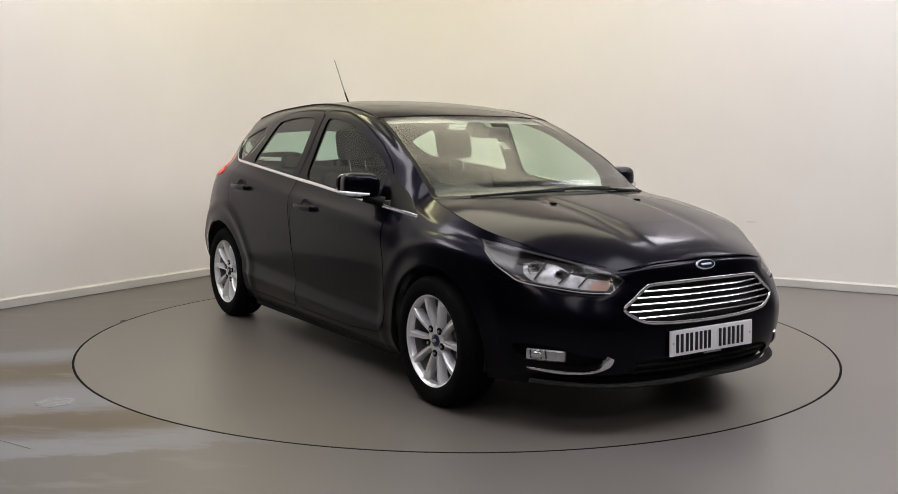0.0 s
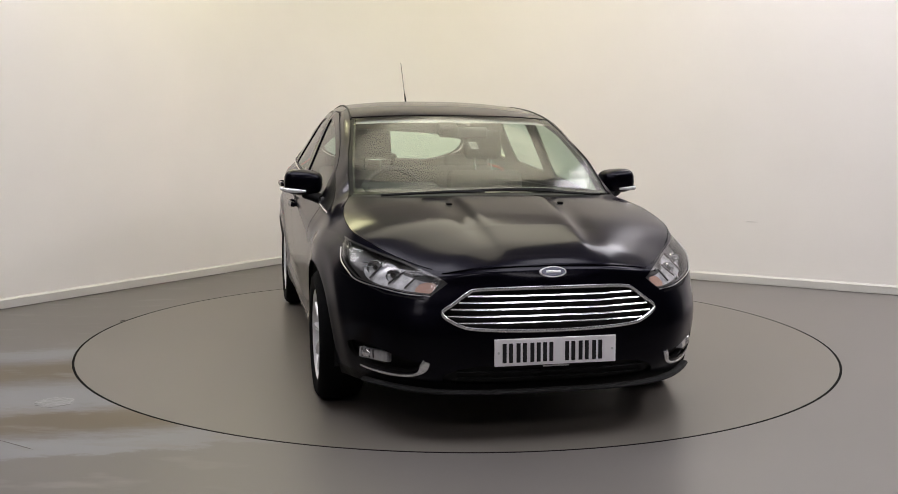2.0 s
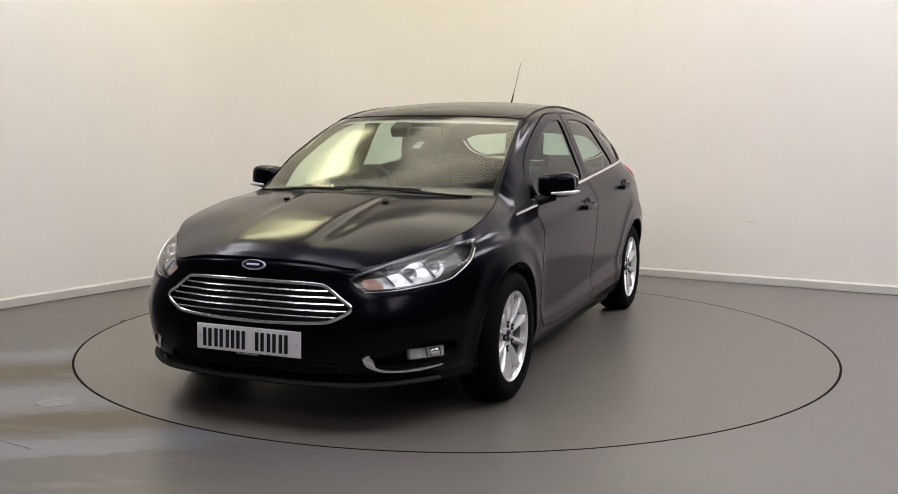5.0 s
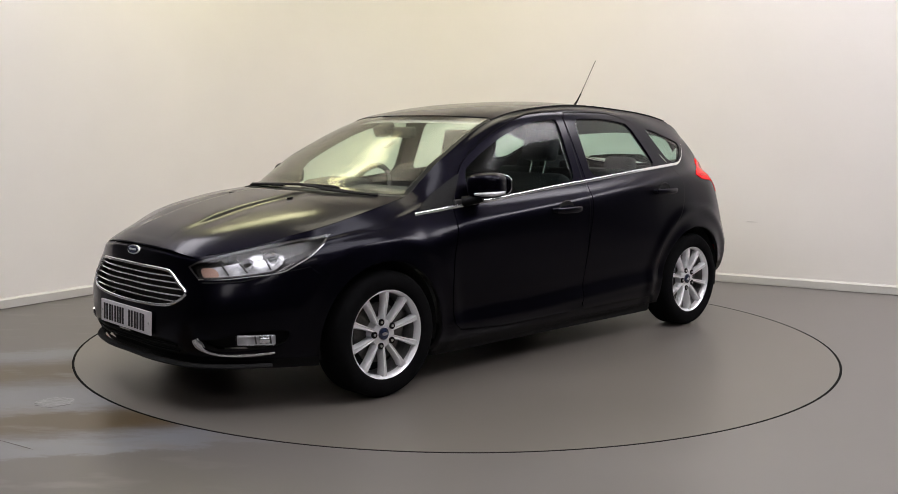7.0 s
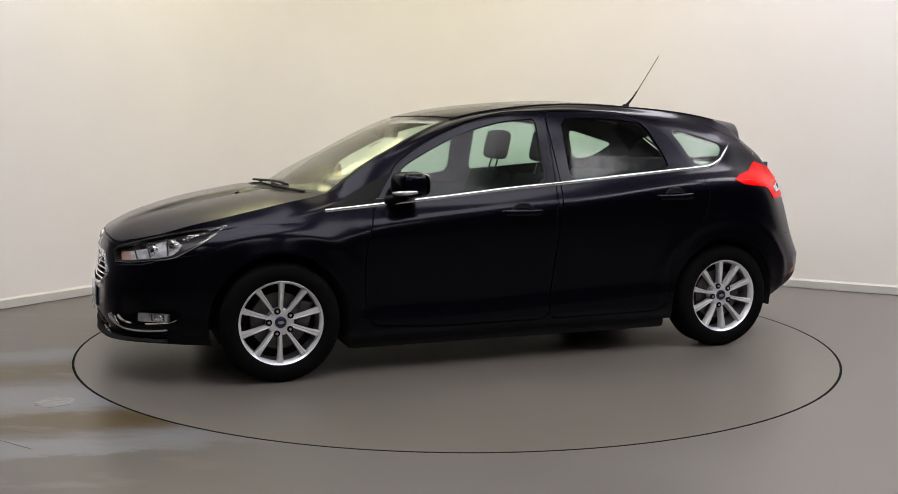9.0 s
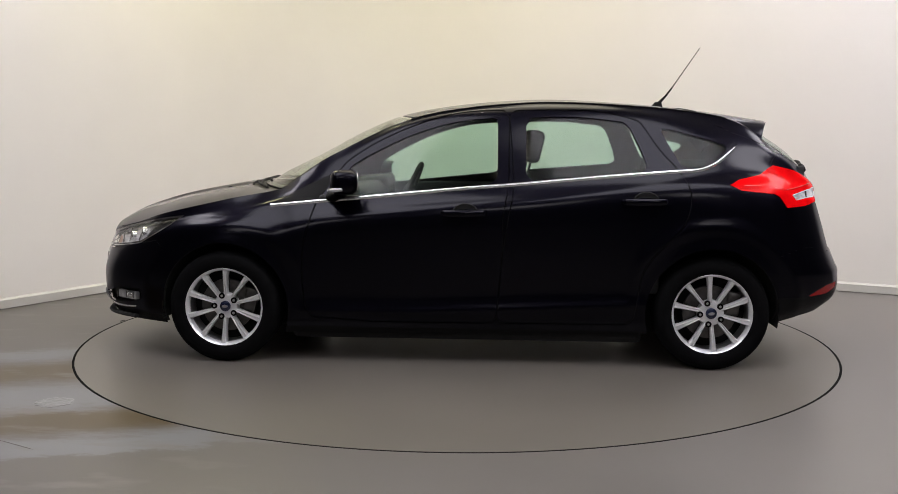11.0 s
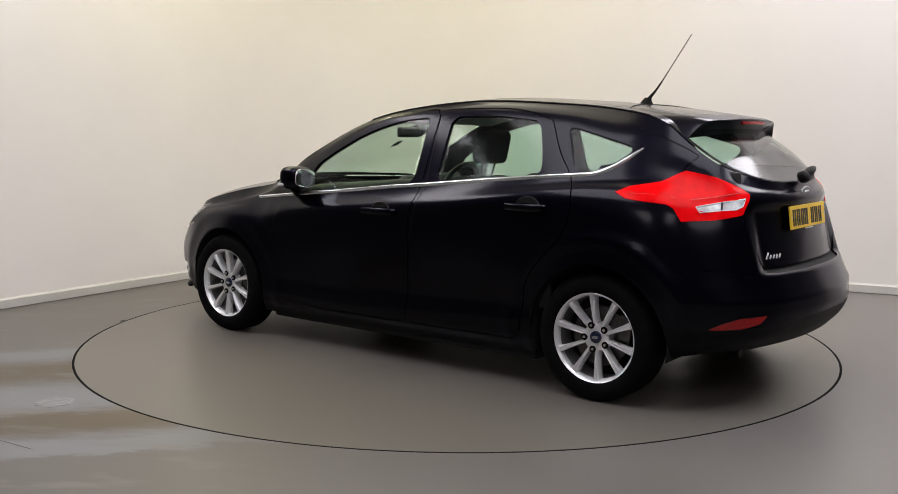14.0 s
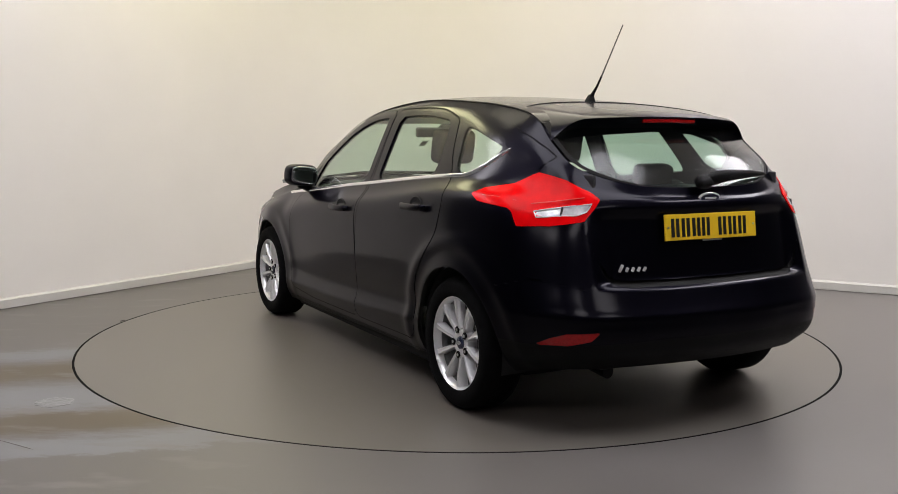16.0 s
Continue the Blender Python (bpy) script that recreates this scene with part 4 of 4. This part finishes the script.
for side in (1, -1):
    ha, ht = side_of(*pieces["headlamp"], side)
    lamp = sheet_object("headlight", shifted(ha, -0.045), ht, LAMPGREY, car, "clear-lensed headlight with chrome reflectors and amber indicator")
    sheet_object("lens", ha, ht, CLEAR, lamp, "clear polished lens").visible_shadow = False
    rim_a, rim_t = cut(ha, ht, -(on_wall(ha, rounded(HEADLAMP, 0)) + 0.007))[0]
    sheet_object("bezel", shifted(rim_a, -0.004), rim_t, LAMPGREY, lamp, "dark lens border")
    ba, bt = cut(ha, ht, on_wall(ha, rounded(LAMP_BRIGHT, 1)))[0]
    sheet_object("reflector_bed", shifted(ba, -0.030), bt, LAMPSILVER, lamp, "bright faceted reflector")
    aa, at = cut(ha, ht, on_wall(ha, rounded(LAMP_AMBER, 1)))[0]
    sheet_object("indicator", shifted(aa, -0.028), at, AMBER, lamp, "amber indicator")
    for cx, cy, cz, r in ((1.845, .700, .690, .035), (1.932, .636, .664, .030)):
        bowl = lathe([(0.004, -0.030), (r * 0.5, -0.022), (r * 0.85, -0.006), (r, 0.010), (r * 1.06, 0.010), (r * 1.06, -0.012)], 32)
        bmesh.ops.transform(bowl, matrix=Matrix.Translation((cx - 0.014, side * (cy - 0.014), cz)) @ Matrix.Rotation(radians(-90 + side * 28), 4, "Z") @ Matrix.Diagonal((1, 1, 0.85, 1)), verts=bowl.verts)
        part("reflector_bowl", bowl, CHROME, lamp, "round chrome reflector", True)
        part("bulb", cylinder(bmesh.new(), 0.012, 0.010, 0.03, pose(cx - 0.018, side * (cy - 0.015), cz, 0, 90), 16), LAMPGREY, lamp, "", True)
    for top, low in (((1.865, .652, .722), (1.868, .728, .648)), ((1.958, .590, .688), (1.948, .662, .634)), ((2.018, .556, .668), (2.008, .604, .622))):
        pts = [(x - 0.016, side * (y - 0.015), z) for x, y, z in (top, low)]
        part("reflector_rib", tube(pts, 0.0042, 6, 1.0, (1, 0, 0)), LAMPGREY, lamp, "dark rib between reflectors")
    for z0, z1 in ((.670, .655), (.690, .675), (.708, .693)):
        pts = [(1.812 - 0.012, side * (.742 - 0.012), z0), (1.852 - 0.012, side * (.700 - 0.012), z0 + 0.004)]
        part("reflector_step", tube(pts, 0.0024, 6), SATIN, lamp, "bright reflector step")
    # Silver rod along the lens bottom stands in for the edge's highlight.
    ledge = [(2.094, .50, .602), (2.03, .597, .606), (1.922, .697, .622), (1.83, .768, .640), (1.775, .794, .668), (1.703, .815, .708), (1.625, .806, .756)]
    part("lens_highlight", tube([(x + 0.001, side * (y + 0.001), z) for x, y, z in spline(ledge, 4)], 0.0028, 6), SATIN, lamp, "thin silver line standing in for the lower lens edge highlight", True)
    # fog lamp pocket
    fa, ft = side_of(*pieces["fog"], side)
    sheet_object("fog_pocket", shifted(fa, -0.035), ft, BLACK, car, "black fog lamp pocket")
    fog = part("fog_lamp", new_box((0.03, 0.170, 0.046), pose(1.925, side * 0.700, 0.336, 0, -6, side * 54), 0.008), LAMPSILVER, car, "slim clear fog lamp")
    part("fog_lens", new_box((0.006, 0.172, 0.048), pose(1.938, side * 0.711, 0.336, 0, -6, side * 54), 0.002), CLEAR, fog, "clear lens").visible_shadow = False
    for k in range(4):
        q = 0.022 * k
        part("fog_rib", new_box((0.010, 0.007, 0.036), pose(1.934 - 0.81 * q, side * (0.708 + 0.59 * q), 0.338, 10, -6, side * 54), 0.001), LAMPGREY, fog)
    part("fog_bulb", blob((0.02, 0.05, 0.030), pose(1.905, side * 0.735, 0.338, 0, 0, side * 54), 0.8), CHROME, fog, "bright bulb shield", True)
    pts = [(skin_x(y, z, "front") - 0.001, side * y, z) for y, z in ((.523, .342), (.533, .313), (.550, .288), (.583, .273), (.645, .267), (.705, .271), (.755, .279))]
    part("fog_trim", tube(spline(pts, 4).tolist(), [0.018, 0.020, 0.021, 0.021, 0.020, 0.018, 0.015, 0.012, 0.010, 0.009] + [0.008] * 10 + [0.007] * 4 + [0.004], 8, 0.5, (0, 0, 1)), CHROME, car, "bright chrome fog lamp trim", True)
    # tail lamp
    ta, tt = side_of(*pieces["tail"], side)
    (wa, wt), (ta, tt) = cut(ta, tt, on_wall(ta, rounded(REVERSE, 1)))
    tail = sheet_object("tail_light", shifted(ta, 0.004), tt, RED, car, "glossy red tail light with a clear reversing lens", 0.03)
    sheet_object("reversing_lens", shifted(wa, 0.003), wt, LAMPSILVER, tail, "clear silvery reversing lens", 0.02)
    frame_pts = [(-1.749, .738, .938), (-1.837, .65, .958), (-1.907, .556, .972), (-1.906, .583, .940), (-1.89, .62, .926), (-1.768, .739, .914), (-1.749, .738, .938)]
    part("lens_frame", tube([(x - 0.004, side * (y + 0.006), z) for x, y, z in frame_pts], 0.0035, 6), BADGE, tail, "pale frame of the reversing lens", True)
    part("lens_rib", tube([(-1.843, side * .662, .958), (-1.843, side * .672, .918)], 0.005, 6, 1.0, (1, 0, 0)), LAMPGREY, tail, "dark rib")
    # Two thin paler lines laid on the red lens.
    for pts in (((-1.47, .838, .992), (-1.56, .800, .990), (-1.66, .770, .978)), ((-1.72, .745, .968), (-1.81, .660, .982), (-1.885, .570, .998))):
        part("pale_lens_line", tube([(x - 0.003, side * (skin_y(x, z) + 0.0045 if x > -1.75 else y + 0.012), z) for x, y, z in pts], 0.0022, 6), PALERED, tail, "thin pale red line", True)
    la, lt = side_of(*pieces["tail"], side)
    sheet_object("lamp_back", shifted(la, -0.034), lt, DARK, tail, "dark lamp housing")
    ra, rt = side_of(*pieces["reflector"], side)
    sheet_object("rear_reflector", shifted(ra, -0.002), rt, DEEPRED, car, "dark red bumper reflector", 0.02)
    # door mirror
    mirror = part("door_mirror", blob((0.150, 0.200, 0.136), pose(0.655, side * 0.893, 0.992, side * 4, 0, side * 12), 0.60), PAINT, car, "glossy black door mirror", True)
    bm = tube([(0.735, side * 0.800, 0.905), (0.705, side * 0.84, 0.918), (0.675, side * 0.88, 0.935)], [0.030, 0.026, 0.03], 12, 1.3)
    part("mirror_arm", bm, BLACK, mirror, "matt black mirror foot", True)
    part("mirror_pane", blob((0.010, 0.185, 0.108), pose(0.581, side * 0.895, 0.993, side * 4, 0, side * 10), 0.6), MIRROR, mirror, "mirror glass")
    bm = tube([(0.736, side * 0.885, 0.950), (0.730, side * 0.935, 0.950), (0.700, side * 0.990, 0.954), (0.645, side * 1.012, 0.960)], [0.006, 0.011, 0.012, 0.008], 10, 0.8)
    part("side_repeater", bm, LAMPSILVER, mirror, "white side repeater strip", True)
    # sail panel ahead of the door glass
    sa, st = cut(SKIN, SKIN_T, on_wall(SKIN, rounded(on_skin([(1.05, .872), (.815, .892), (.70, 1.045), (.665, 1.072), (.80, 1.005), (.92, .945)], "side"), 0)))[0]
    sa, st = side_of(sa, st, side)
    sheet_object("sail_panel", shifted(sa, 0.0025), st, BLACK, car, "matt black triangle ahead of the door window", 0.004)
    part("washer_jet", new_box((0.022, 0.028, 0.010), pose(1.447, side * 0.275, 0.929, 0, 8), 0.004), BLACK, car, "small black washer jet")

# grille
ga, gt = across(*pieces["grille"])
# Black backing sheets stand in for the shade inside both openings.
sheet_object("grille_back", shifted(ga, -0.045), gt, DARK, car, "black sheet closing the grille, standing in for its shaded inside")
ia, it = across(*pieces["intake"])
sheet_object("lower_intake", shifted(ia, -0.014), it, DARK, car, "black sheet closing the lower intake, standing in for its shaded inside")
outline = [(.0, .637), (.17, .636), (.315, .631), (.355, .618), (.41, .578), (.460, .536), (.40, .492), (.33, .475), (.17, .467), (.0, .464)]
ring = [(skin_x(y, z, "front") + 0.003, y, z) for y, z in outline]
ring += [(x, -y, z) for x, y, z in ring[-2:0:-1]]
ring = ring + [ring[0]]
grille = part("grille", tube(spline(ring, 5).tolist(), 0.0075, 8, 0.8), CHROME, car, "chrome-framed six-sided grille with chrome bars", True)
for z, w in ((.606, .355), (.580, .390), (.553, .425), (.525, .437), (.498, .395)):
    pts = [(skin_x(y, z, "front") - 0.004, y, z) for y in np.linspace(-w, w, 21)]
    part("grille_bar", tube(pts, 0.0038, 6, 1.3), CHROME, grille, "chrome bar", True)
for z in (.268, .296):
    pts = [(skin_x(y, z, "front") - 0.006, y, z) for y in np.linspace(-.40, .40, 15)]
    part("intake_bar", tube(pts, 0.006, 6), BLACK, car, "black intake slat", True)
lip = [(skin_x(y, .235, "front") + 0.014, y, .210 + 0.03 * max(0, abs(y) - 0.45)) for y in np.linspace(-.74, .74, 31)]
part("front_lip", tube(lip, 0.011, 8, 1.8), DARK, car, "black front lip", True)


def number_plate(x, z, tilt, back, mat, label):
    """A plate with plain bars where its characters stand."""
    base = pose(x, 0, z, 0, tilt, 180 if back else 0)
    plate = part("number_plate", new_box((0.008, 0.520, 0.111), base, 0.003), mat, car, label)
    y = -0.205
    for ch in range(8):
        if ch == 4:
            y += 0.036
            continue
        for off in (-0.0135, 0.0135):
            part("plate_bar", new_box((0.003, 0.0165, 0.079), base @ pose(0.0048, y + off, -0.002), 0.0008), INK, plate, "plain black bar")
        y += 0.0585 if ch != 2 else 0.054
    for sy in (-0.243, 0.243):
        part("plate_screw", cylinder(bmesh.new(), 0.005, 0.005, 0.004, base @ pose(0.005, sy, 0, 0, 90), 12), SATIN, plate)
    part("plate_footer", new_box((0.002, 0.11, 0.006), base @ pose(0.0035, 0, -0.060), 0.0005), SATIN, plate, "small unreadable maker's line")
    return plate


number_plate(max(skin_x(0, z, "front") for z in (.34, .386, .43)) + 0.008, 0.381, -2, False, WHITE, "white number plate with black bars")
number_plate(min(skin_x(0, z, "rear") for z in (.83, .87, .91)) - 0.006, 0.870, -7, True, YELLOW, "yellow number plate with black bars")


def badge(x, z, tilt, back, w):
    base = pose(x, 0, z, 0, tilt, 180 if back else 0)
    rimm = cylinder(bmesh.new(), 1, 0.94, 0.008, base @ Matrix.Rotation(radians(90), 4, "Y") @ Matrix.Diagonal((w * 0.4, w, 1, 1)), 48)
    b = part("badge", rimm, BADGE, car, "oval badge with a chrome rim", True)
    part("badge_field", cylinder(bmesh.new(), 1, 0.97, 0.006, base @ pose(0.0035, 0, 0) @ Matrix.Rotation(radians(90), 4, "Y") @ Matrix.Diagonal((w * 0.31, w * 0.87, 1, 1)), 48), BLUE, b, "dark blue field", True)
    part("badge_mark", new_box((0.004, w * 1.05, w * 0.16), base @ pose(0.006, 0, 0), 0.002), BADGE, b, "silver bar")


badge(skin_x(0, .698, "front") + 0.002, 0.698, -22, False, 0.060)
badge(skin_x(0, .993, "rear") - 0.006, 0.990, 14, True, 0.060)
# model name on the tailgate: plain silver bars
for k in range(5):
    yy = 0.462 - 0.027 * k
    part("name_bar", new_box((0.005, 0.013, 0.034 if k == 0 else 0.020), pose(skin_x(yy, .705, "rear") - 0.003, yy, 0.708 if k == 0 else 0.702, 24, -8), 0.001), BADGE, car, "small silver lettering bar")

# roof spoiler
def spoiler():
    roof_s = spline(SPINE.T, NS)
    def roof_z(x):
        return float(np.interp(-x, -roof_s[10 * NS:15 * NS, 0], roof_s[10 * NS:15 * NS, 1]))
    bm = bmesh.new()
    rows = []
    for k in range(41):
        q = -1 + k / 20
        a = abs(q)
        y = 0.578 * q
        drop = 0.022 * a ** 2 + 0.095 * max(0, (a - 0.74) / 0.26) ** 1.8
        end = -1.738 + 0.125 * a ** 2.2
        start = -1.20 - 0.13 * a ** 2.5
        zt = 1.345 - drop
        zs = roof_z(start) - 0.030 * a ** 2.5 - 0.035 * max(0, (a - 0.75) / 0.25) ** 2
        prof = [(start, zs + 0.001), (0.67 * start + 0.33 * end, zs + (zt - zs) * 0.34 + 0.004), (0.35 * start + 0.65 * end, zs + (zt - zs) * 0.68 + 0.004), (end + 0.02, zt + 0.001), (end, zt - 0.008), (end + 0.012, zt - 0.022),
                (end + 0.05, zt - 0.045), (end + 0.10, zt - 0.075 - 0.02 * a), (start - 0.06, zs - 0.05)]
        rows.append([bm.verts.new((x, y, z)) for x, z in prof])
    for p, q in zip(rows, rows[1:]):
        for k in range(len(p) - 1):
            bm.faces.new((p[k], p[k + 1], q[k + 1], q[k]))
    bm.faces.new(rows[0])
    bm.faces.new(rows[-1][::-1])
    edge_pts = [tuple(r[0].co + Vector((0.002, 0, 0.001))) for r in rows]
    sp = part("spoiler", bm, PAINT, car, "black roof spoiler", True)
    part("spoiler_joint", tube(edge_pts, 0.0035, 6), DARK, sp, "dark joint ahead of the spoiler", True)
    bm = tube([(-1.727 + 0.38 * y * y, y, 1.320 - 0.1 * y * y) for y in np.linspace(-.15, .15, 9)], 0.009, 8, 0.8)
    part("brake_light", bm, DEEPRED, sp, "red third brake light", True)


spoiler()
# aerial
foot = bmesh.new()
bmesh.ops.create_cone(foot, cap_ends=True, segments=24, radius1=1, radius2=0.42, depth=1, matrix=pose(-1.132, 0, 1.432, 0, -12) @ Matrix.Diagonal((0.045, 0.022, 0.044, 1)))
aerial = part("aerial", foot, BLACK, car, "black roof aerial foot", True)
part("rod_base", tube([(-1.136, 0, 1.440), (-1.152, 0, 1.462), (-1.180, 0, 1.492), (-1.215, 0, 1.540)], [0.013, 0.009, 0.0062, 0.0050], 10, 1.0, (0, 1, 0)), BLACK, aerial, "black sprung rod base", True)
part("aerial_rod", tube([(-1.213, 0, 1.537), (-1.26, 0, 1.607), (-1.374, 0, 1.778)], [0.0040, 0.0034, 0.0028], 8, 1.0, (0, 1, 0)), RODGREY, aerial, "thin grey aerial rod", True)


def blade(points, r, name, label):
    return part(name, tube(spline(points, 6).tolist(), r, 6), DARK, car, label, True)


blade([(1.26, -.36, 0.969), (1.245, -.10, 0.978), (1.215, .18, 0.982), (1.18, .34, 0.974)], 0.007, "wiper", "black windscreen wiper")
blade([(1.27, .30, 0.969), (1.22, .45, 0.959), (1.14, .60, 0.947)], 0.007, "wiper", "black windscreen wiper")
blade([(1.15, -.55, 0.952), (1.24, -.30, 0.969), (1.26, -.05, 0.974)], 0.007, "wiper_arm", "black wiper arm")
blade([(1.22, .05, 0.979), (1.24, .25, 0.974), (1.20, .50, 0.956)], 0.007, "wiper_arm", "black wiper arm")
rear = part("rear_wiper", tube([(-1.995, .045, 1.056), (-2.000, -.03, 1.076), (-1.985, -.12, 1.084), (-1.945, -.28, 1.086), (-1.890, -.44, 1.082)], [0.022, 0.030, 0.024, 0.018, 0.006], 12, 0.6), BLACK, car, "black rear wiper", True)
part("wiper_pivot", blob((0.05, 0.085, 0.06), pose(-1.995, .035, 1.058, 0, 30), 0.7), BLACK, rear, "black wiper pivot cover", True)

# ---- cabin ----
def seat(x, y, lean, w, hz, label):
    root = new("seat")
    root.parent = car
    tagged(root, label)
    part("cushion", new_box((0.50, w, 0.16), pose(x + 0.22, y, 0.50, 0, -8), 0.05, 4), FABRIC, root, "", True)
    part("backrest", new_box((0.13, w, 0.56), pose(x - 0.075, y, 0.745, 0, -lean), 0.055, 4), FABRIC, root, "", True)
    part("headrest", new_box((0.10, 0.245, 0.19), pose(x - 0.20, y, hz, 0, -lean * 0.7), 0.045, 5), FABRIC, root, "dark padded headrest", True)
    for dy in (-0.055, 0.055):
        part("headrest_post", cylinder(bmesh.new(), 0.006, 0.006, 0.14, pose(x - 0.175, y + dy, hz - 0.12, 0, -lean), 10), CHROME, root, "", True)


for y in (0.37, -0.37):
    seat(-0.17, y, 18, 0.50, 1.185, "dark grey fabric front seat")
part("rear_bench", new_box((0.14, 1.30, 0.56), pose(-1.03, 0, 0.75, 0, -20), 0.06, 4), FABRIC, car, "dark grey rear bench back", True)
part("rear_cushion", new_box((0.50, 1.30, 0.18), pose(-0.78, 0, 0.45, 0, -8), 0.06, 4), FABRIC, car, "dark grey rear bench cushion", True)
for y in (0.40, -0.40, 0.0):
    part("rear_headrest", new_box((0.09, 0.23, 0.13 if y else 0.10), pose(-1.15, y, 1.040 if y else 1.02, 0, -12), 0.04, 4), FABRIC, car, "dark rear headrest", True)
for side in (1, -1):
    part("boot_trim", new_box((0.56, 0.02, 0.42), pose(-1.60, side * 0.595, 0.88, 0, 0, side * 15.6), 0.006), DASH, car, "dark boot side lining")
part("parcel_shelf", new_box((0.62, 1.14, 0.03), pose(-1.50, 0, 0.985), 0.01), DASH, car, "dark parcel shelf")
dash = bmesh.new()
box(dash, (0.52, 1.34, 0.30), pose(0.80, 0, 0.785, 0, 7), 0.09, 5)
part("dashboard", dash, DASH, car, "dark grey dashboard", True)
part("instrument_hood", new_box((0.24, 0.42, 0.09), pose(0.66, -0.36, 0.935, 0, 6), 0.04, 4), DASH, car, "dark instrument cowl", True)
wheel_ring = lathe([(0.185 + 0.016 * math.cos(a), 0.016 * math.sin(a)) for a in np.linspace(0, 2 * math.pi, 13)], 48)
sm = pose(0.42, -0.36, 0.885, 0, 0, 0) @ Matrix.Rotation(radians(90 - 24), 4, "Y") @ Matrix.Rotation(radians(90), 4, "X")
bmesh.ops.transform(wheel_ring, matrix=sm, verts=wheel_ring.verts)
sw = part("steering_wheel", wheel_ring, DASH, car, "black steering wheel", True)
part("steering_boss", new_box((0.05, 0.30, 0.09), pose(0.435, -0.36, 0.88, 0, -24), 0.02, 3), DASH, sw, "", True)
part("steering_column", cylinder(bmesh.new(), 0.04, 0.04, 0.25, pose(0.55, -0.36, 0.84, 0, 66), 16), DASH, sw, "", True)
part("interior_mirror", new_box((0.03, 0.215, 0.065), pose(0.50, 0.059, 1.262), 0.02, 3), LAMPGREY, car, "grey interior mirror", True)
part("sensor_pod", new_box((0.09, 0.11, 0.06), pose(0.53, -0.074, 1.277, 0, 26), 0.015, 3), BLACK, car, "black camera pod behind the windscreen", True)
permit = part("permit_holder", new_box((0.002, 0.044, 0.080), pose(0.60, 0.06, 1.19, 0, -62), 0.0005), LINING, car, "small pale ticket holder behind the windscreen")
part("ticket", new_box((0.004, 0.034, 0.050), pose(0.60, 0.06, 1.19, 0, -62), 0.0005), LAMPGREY, permit, "dark ticket")
for side in (1, -1):
    part("door_card", new_box((1.85, 0.03, 0.52), pose(-0.12, side * 0.80, 0.66), 0.012), DASH, car, "dark door lining")
part("bulkhead", new_box((0.04, 1.40, 0.62), pose(1.06, 0, 0.60), 0.01), DARK, car, "dark bulkhead")
part("boot_floor", new_box((0.80, 1.20, 0.05), pose(-1.55, 0, 0.60), 0.01), DARK, car, "dark boot floor")
part("engine_cover", new_box((0.85, 1.10, 0.38), pose(1.55, 0, 0.52), 0.04), DARK, car, "black engine bay")
# Added box: keeps the lit floor from showing through the intake.
part("intake_light_block", new_box((0.06, 0.98, 0.17), pose(1.99, 0, 0.29), 0.01), DARK, car, "black box added behind the intake to block stray light")


# ---- what moves ----
TURN = [(0.0, -55.82), (0.5, -59.29), (1.0, -64.79), (1.5, -70.47), (2.0, -76.5), (2.5, -82.4), (3.0, -88.4), (3.5, -94.24), (4.0, -100.3),
        (4.5, -106.15), (5.0, -112.21), (5.2, -114.6), (7.3, -139.31), (7.5, -141.7), (8.0, -147.8), (8.5, -153.4), (9.0, -159.45), (9.2, -161.9),
        (11.3, -185.9), (11.5, -187.9), (12.0, -193.7), (12.5, -199.45), (13.0, -205.3), (13.5, -211.2), (14.0, -217.3), (14.5, -223.2), (15.0, -229.1),
        (15.5, -234.9), (16.0, -240.97)]
OFFSET = Vector((-0.0866, -0.0896, 0))


def motions():
    walk(turntable, [(t, pose(0, 0, 0, 0, 0, a)) for t, a in TURN])
    walk(car, [(t, pose(0, 0, 0, 0, 0, a) @ Matrix.Translation(OFFSET)) for t, a in TURN])


motions()
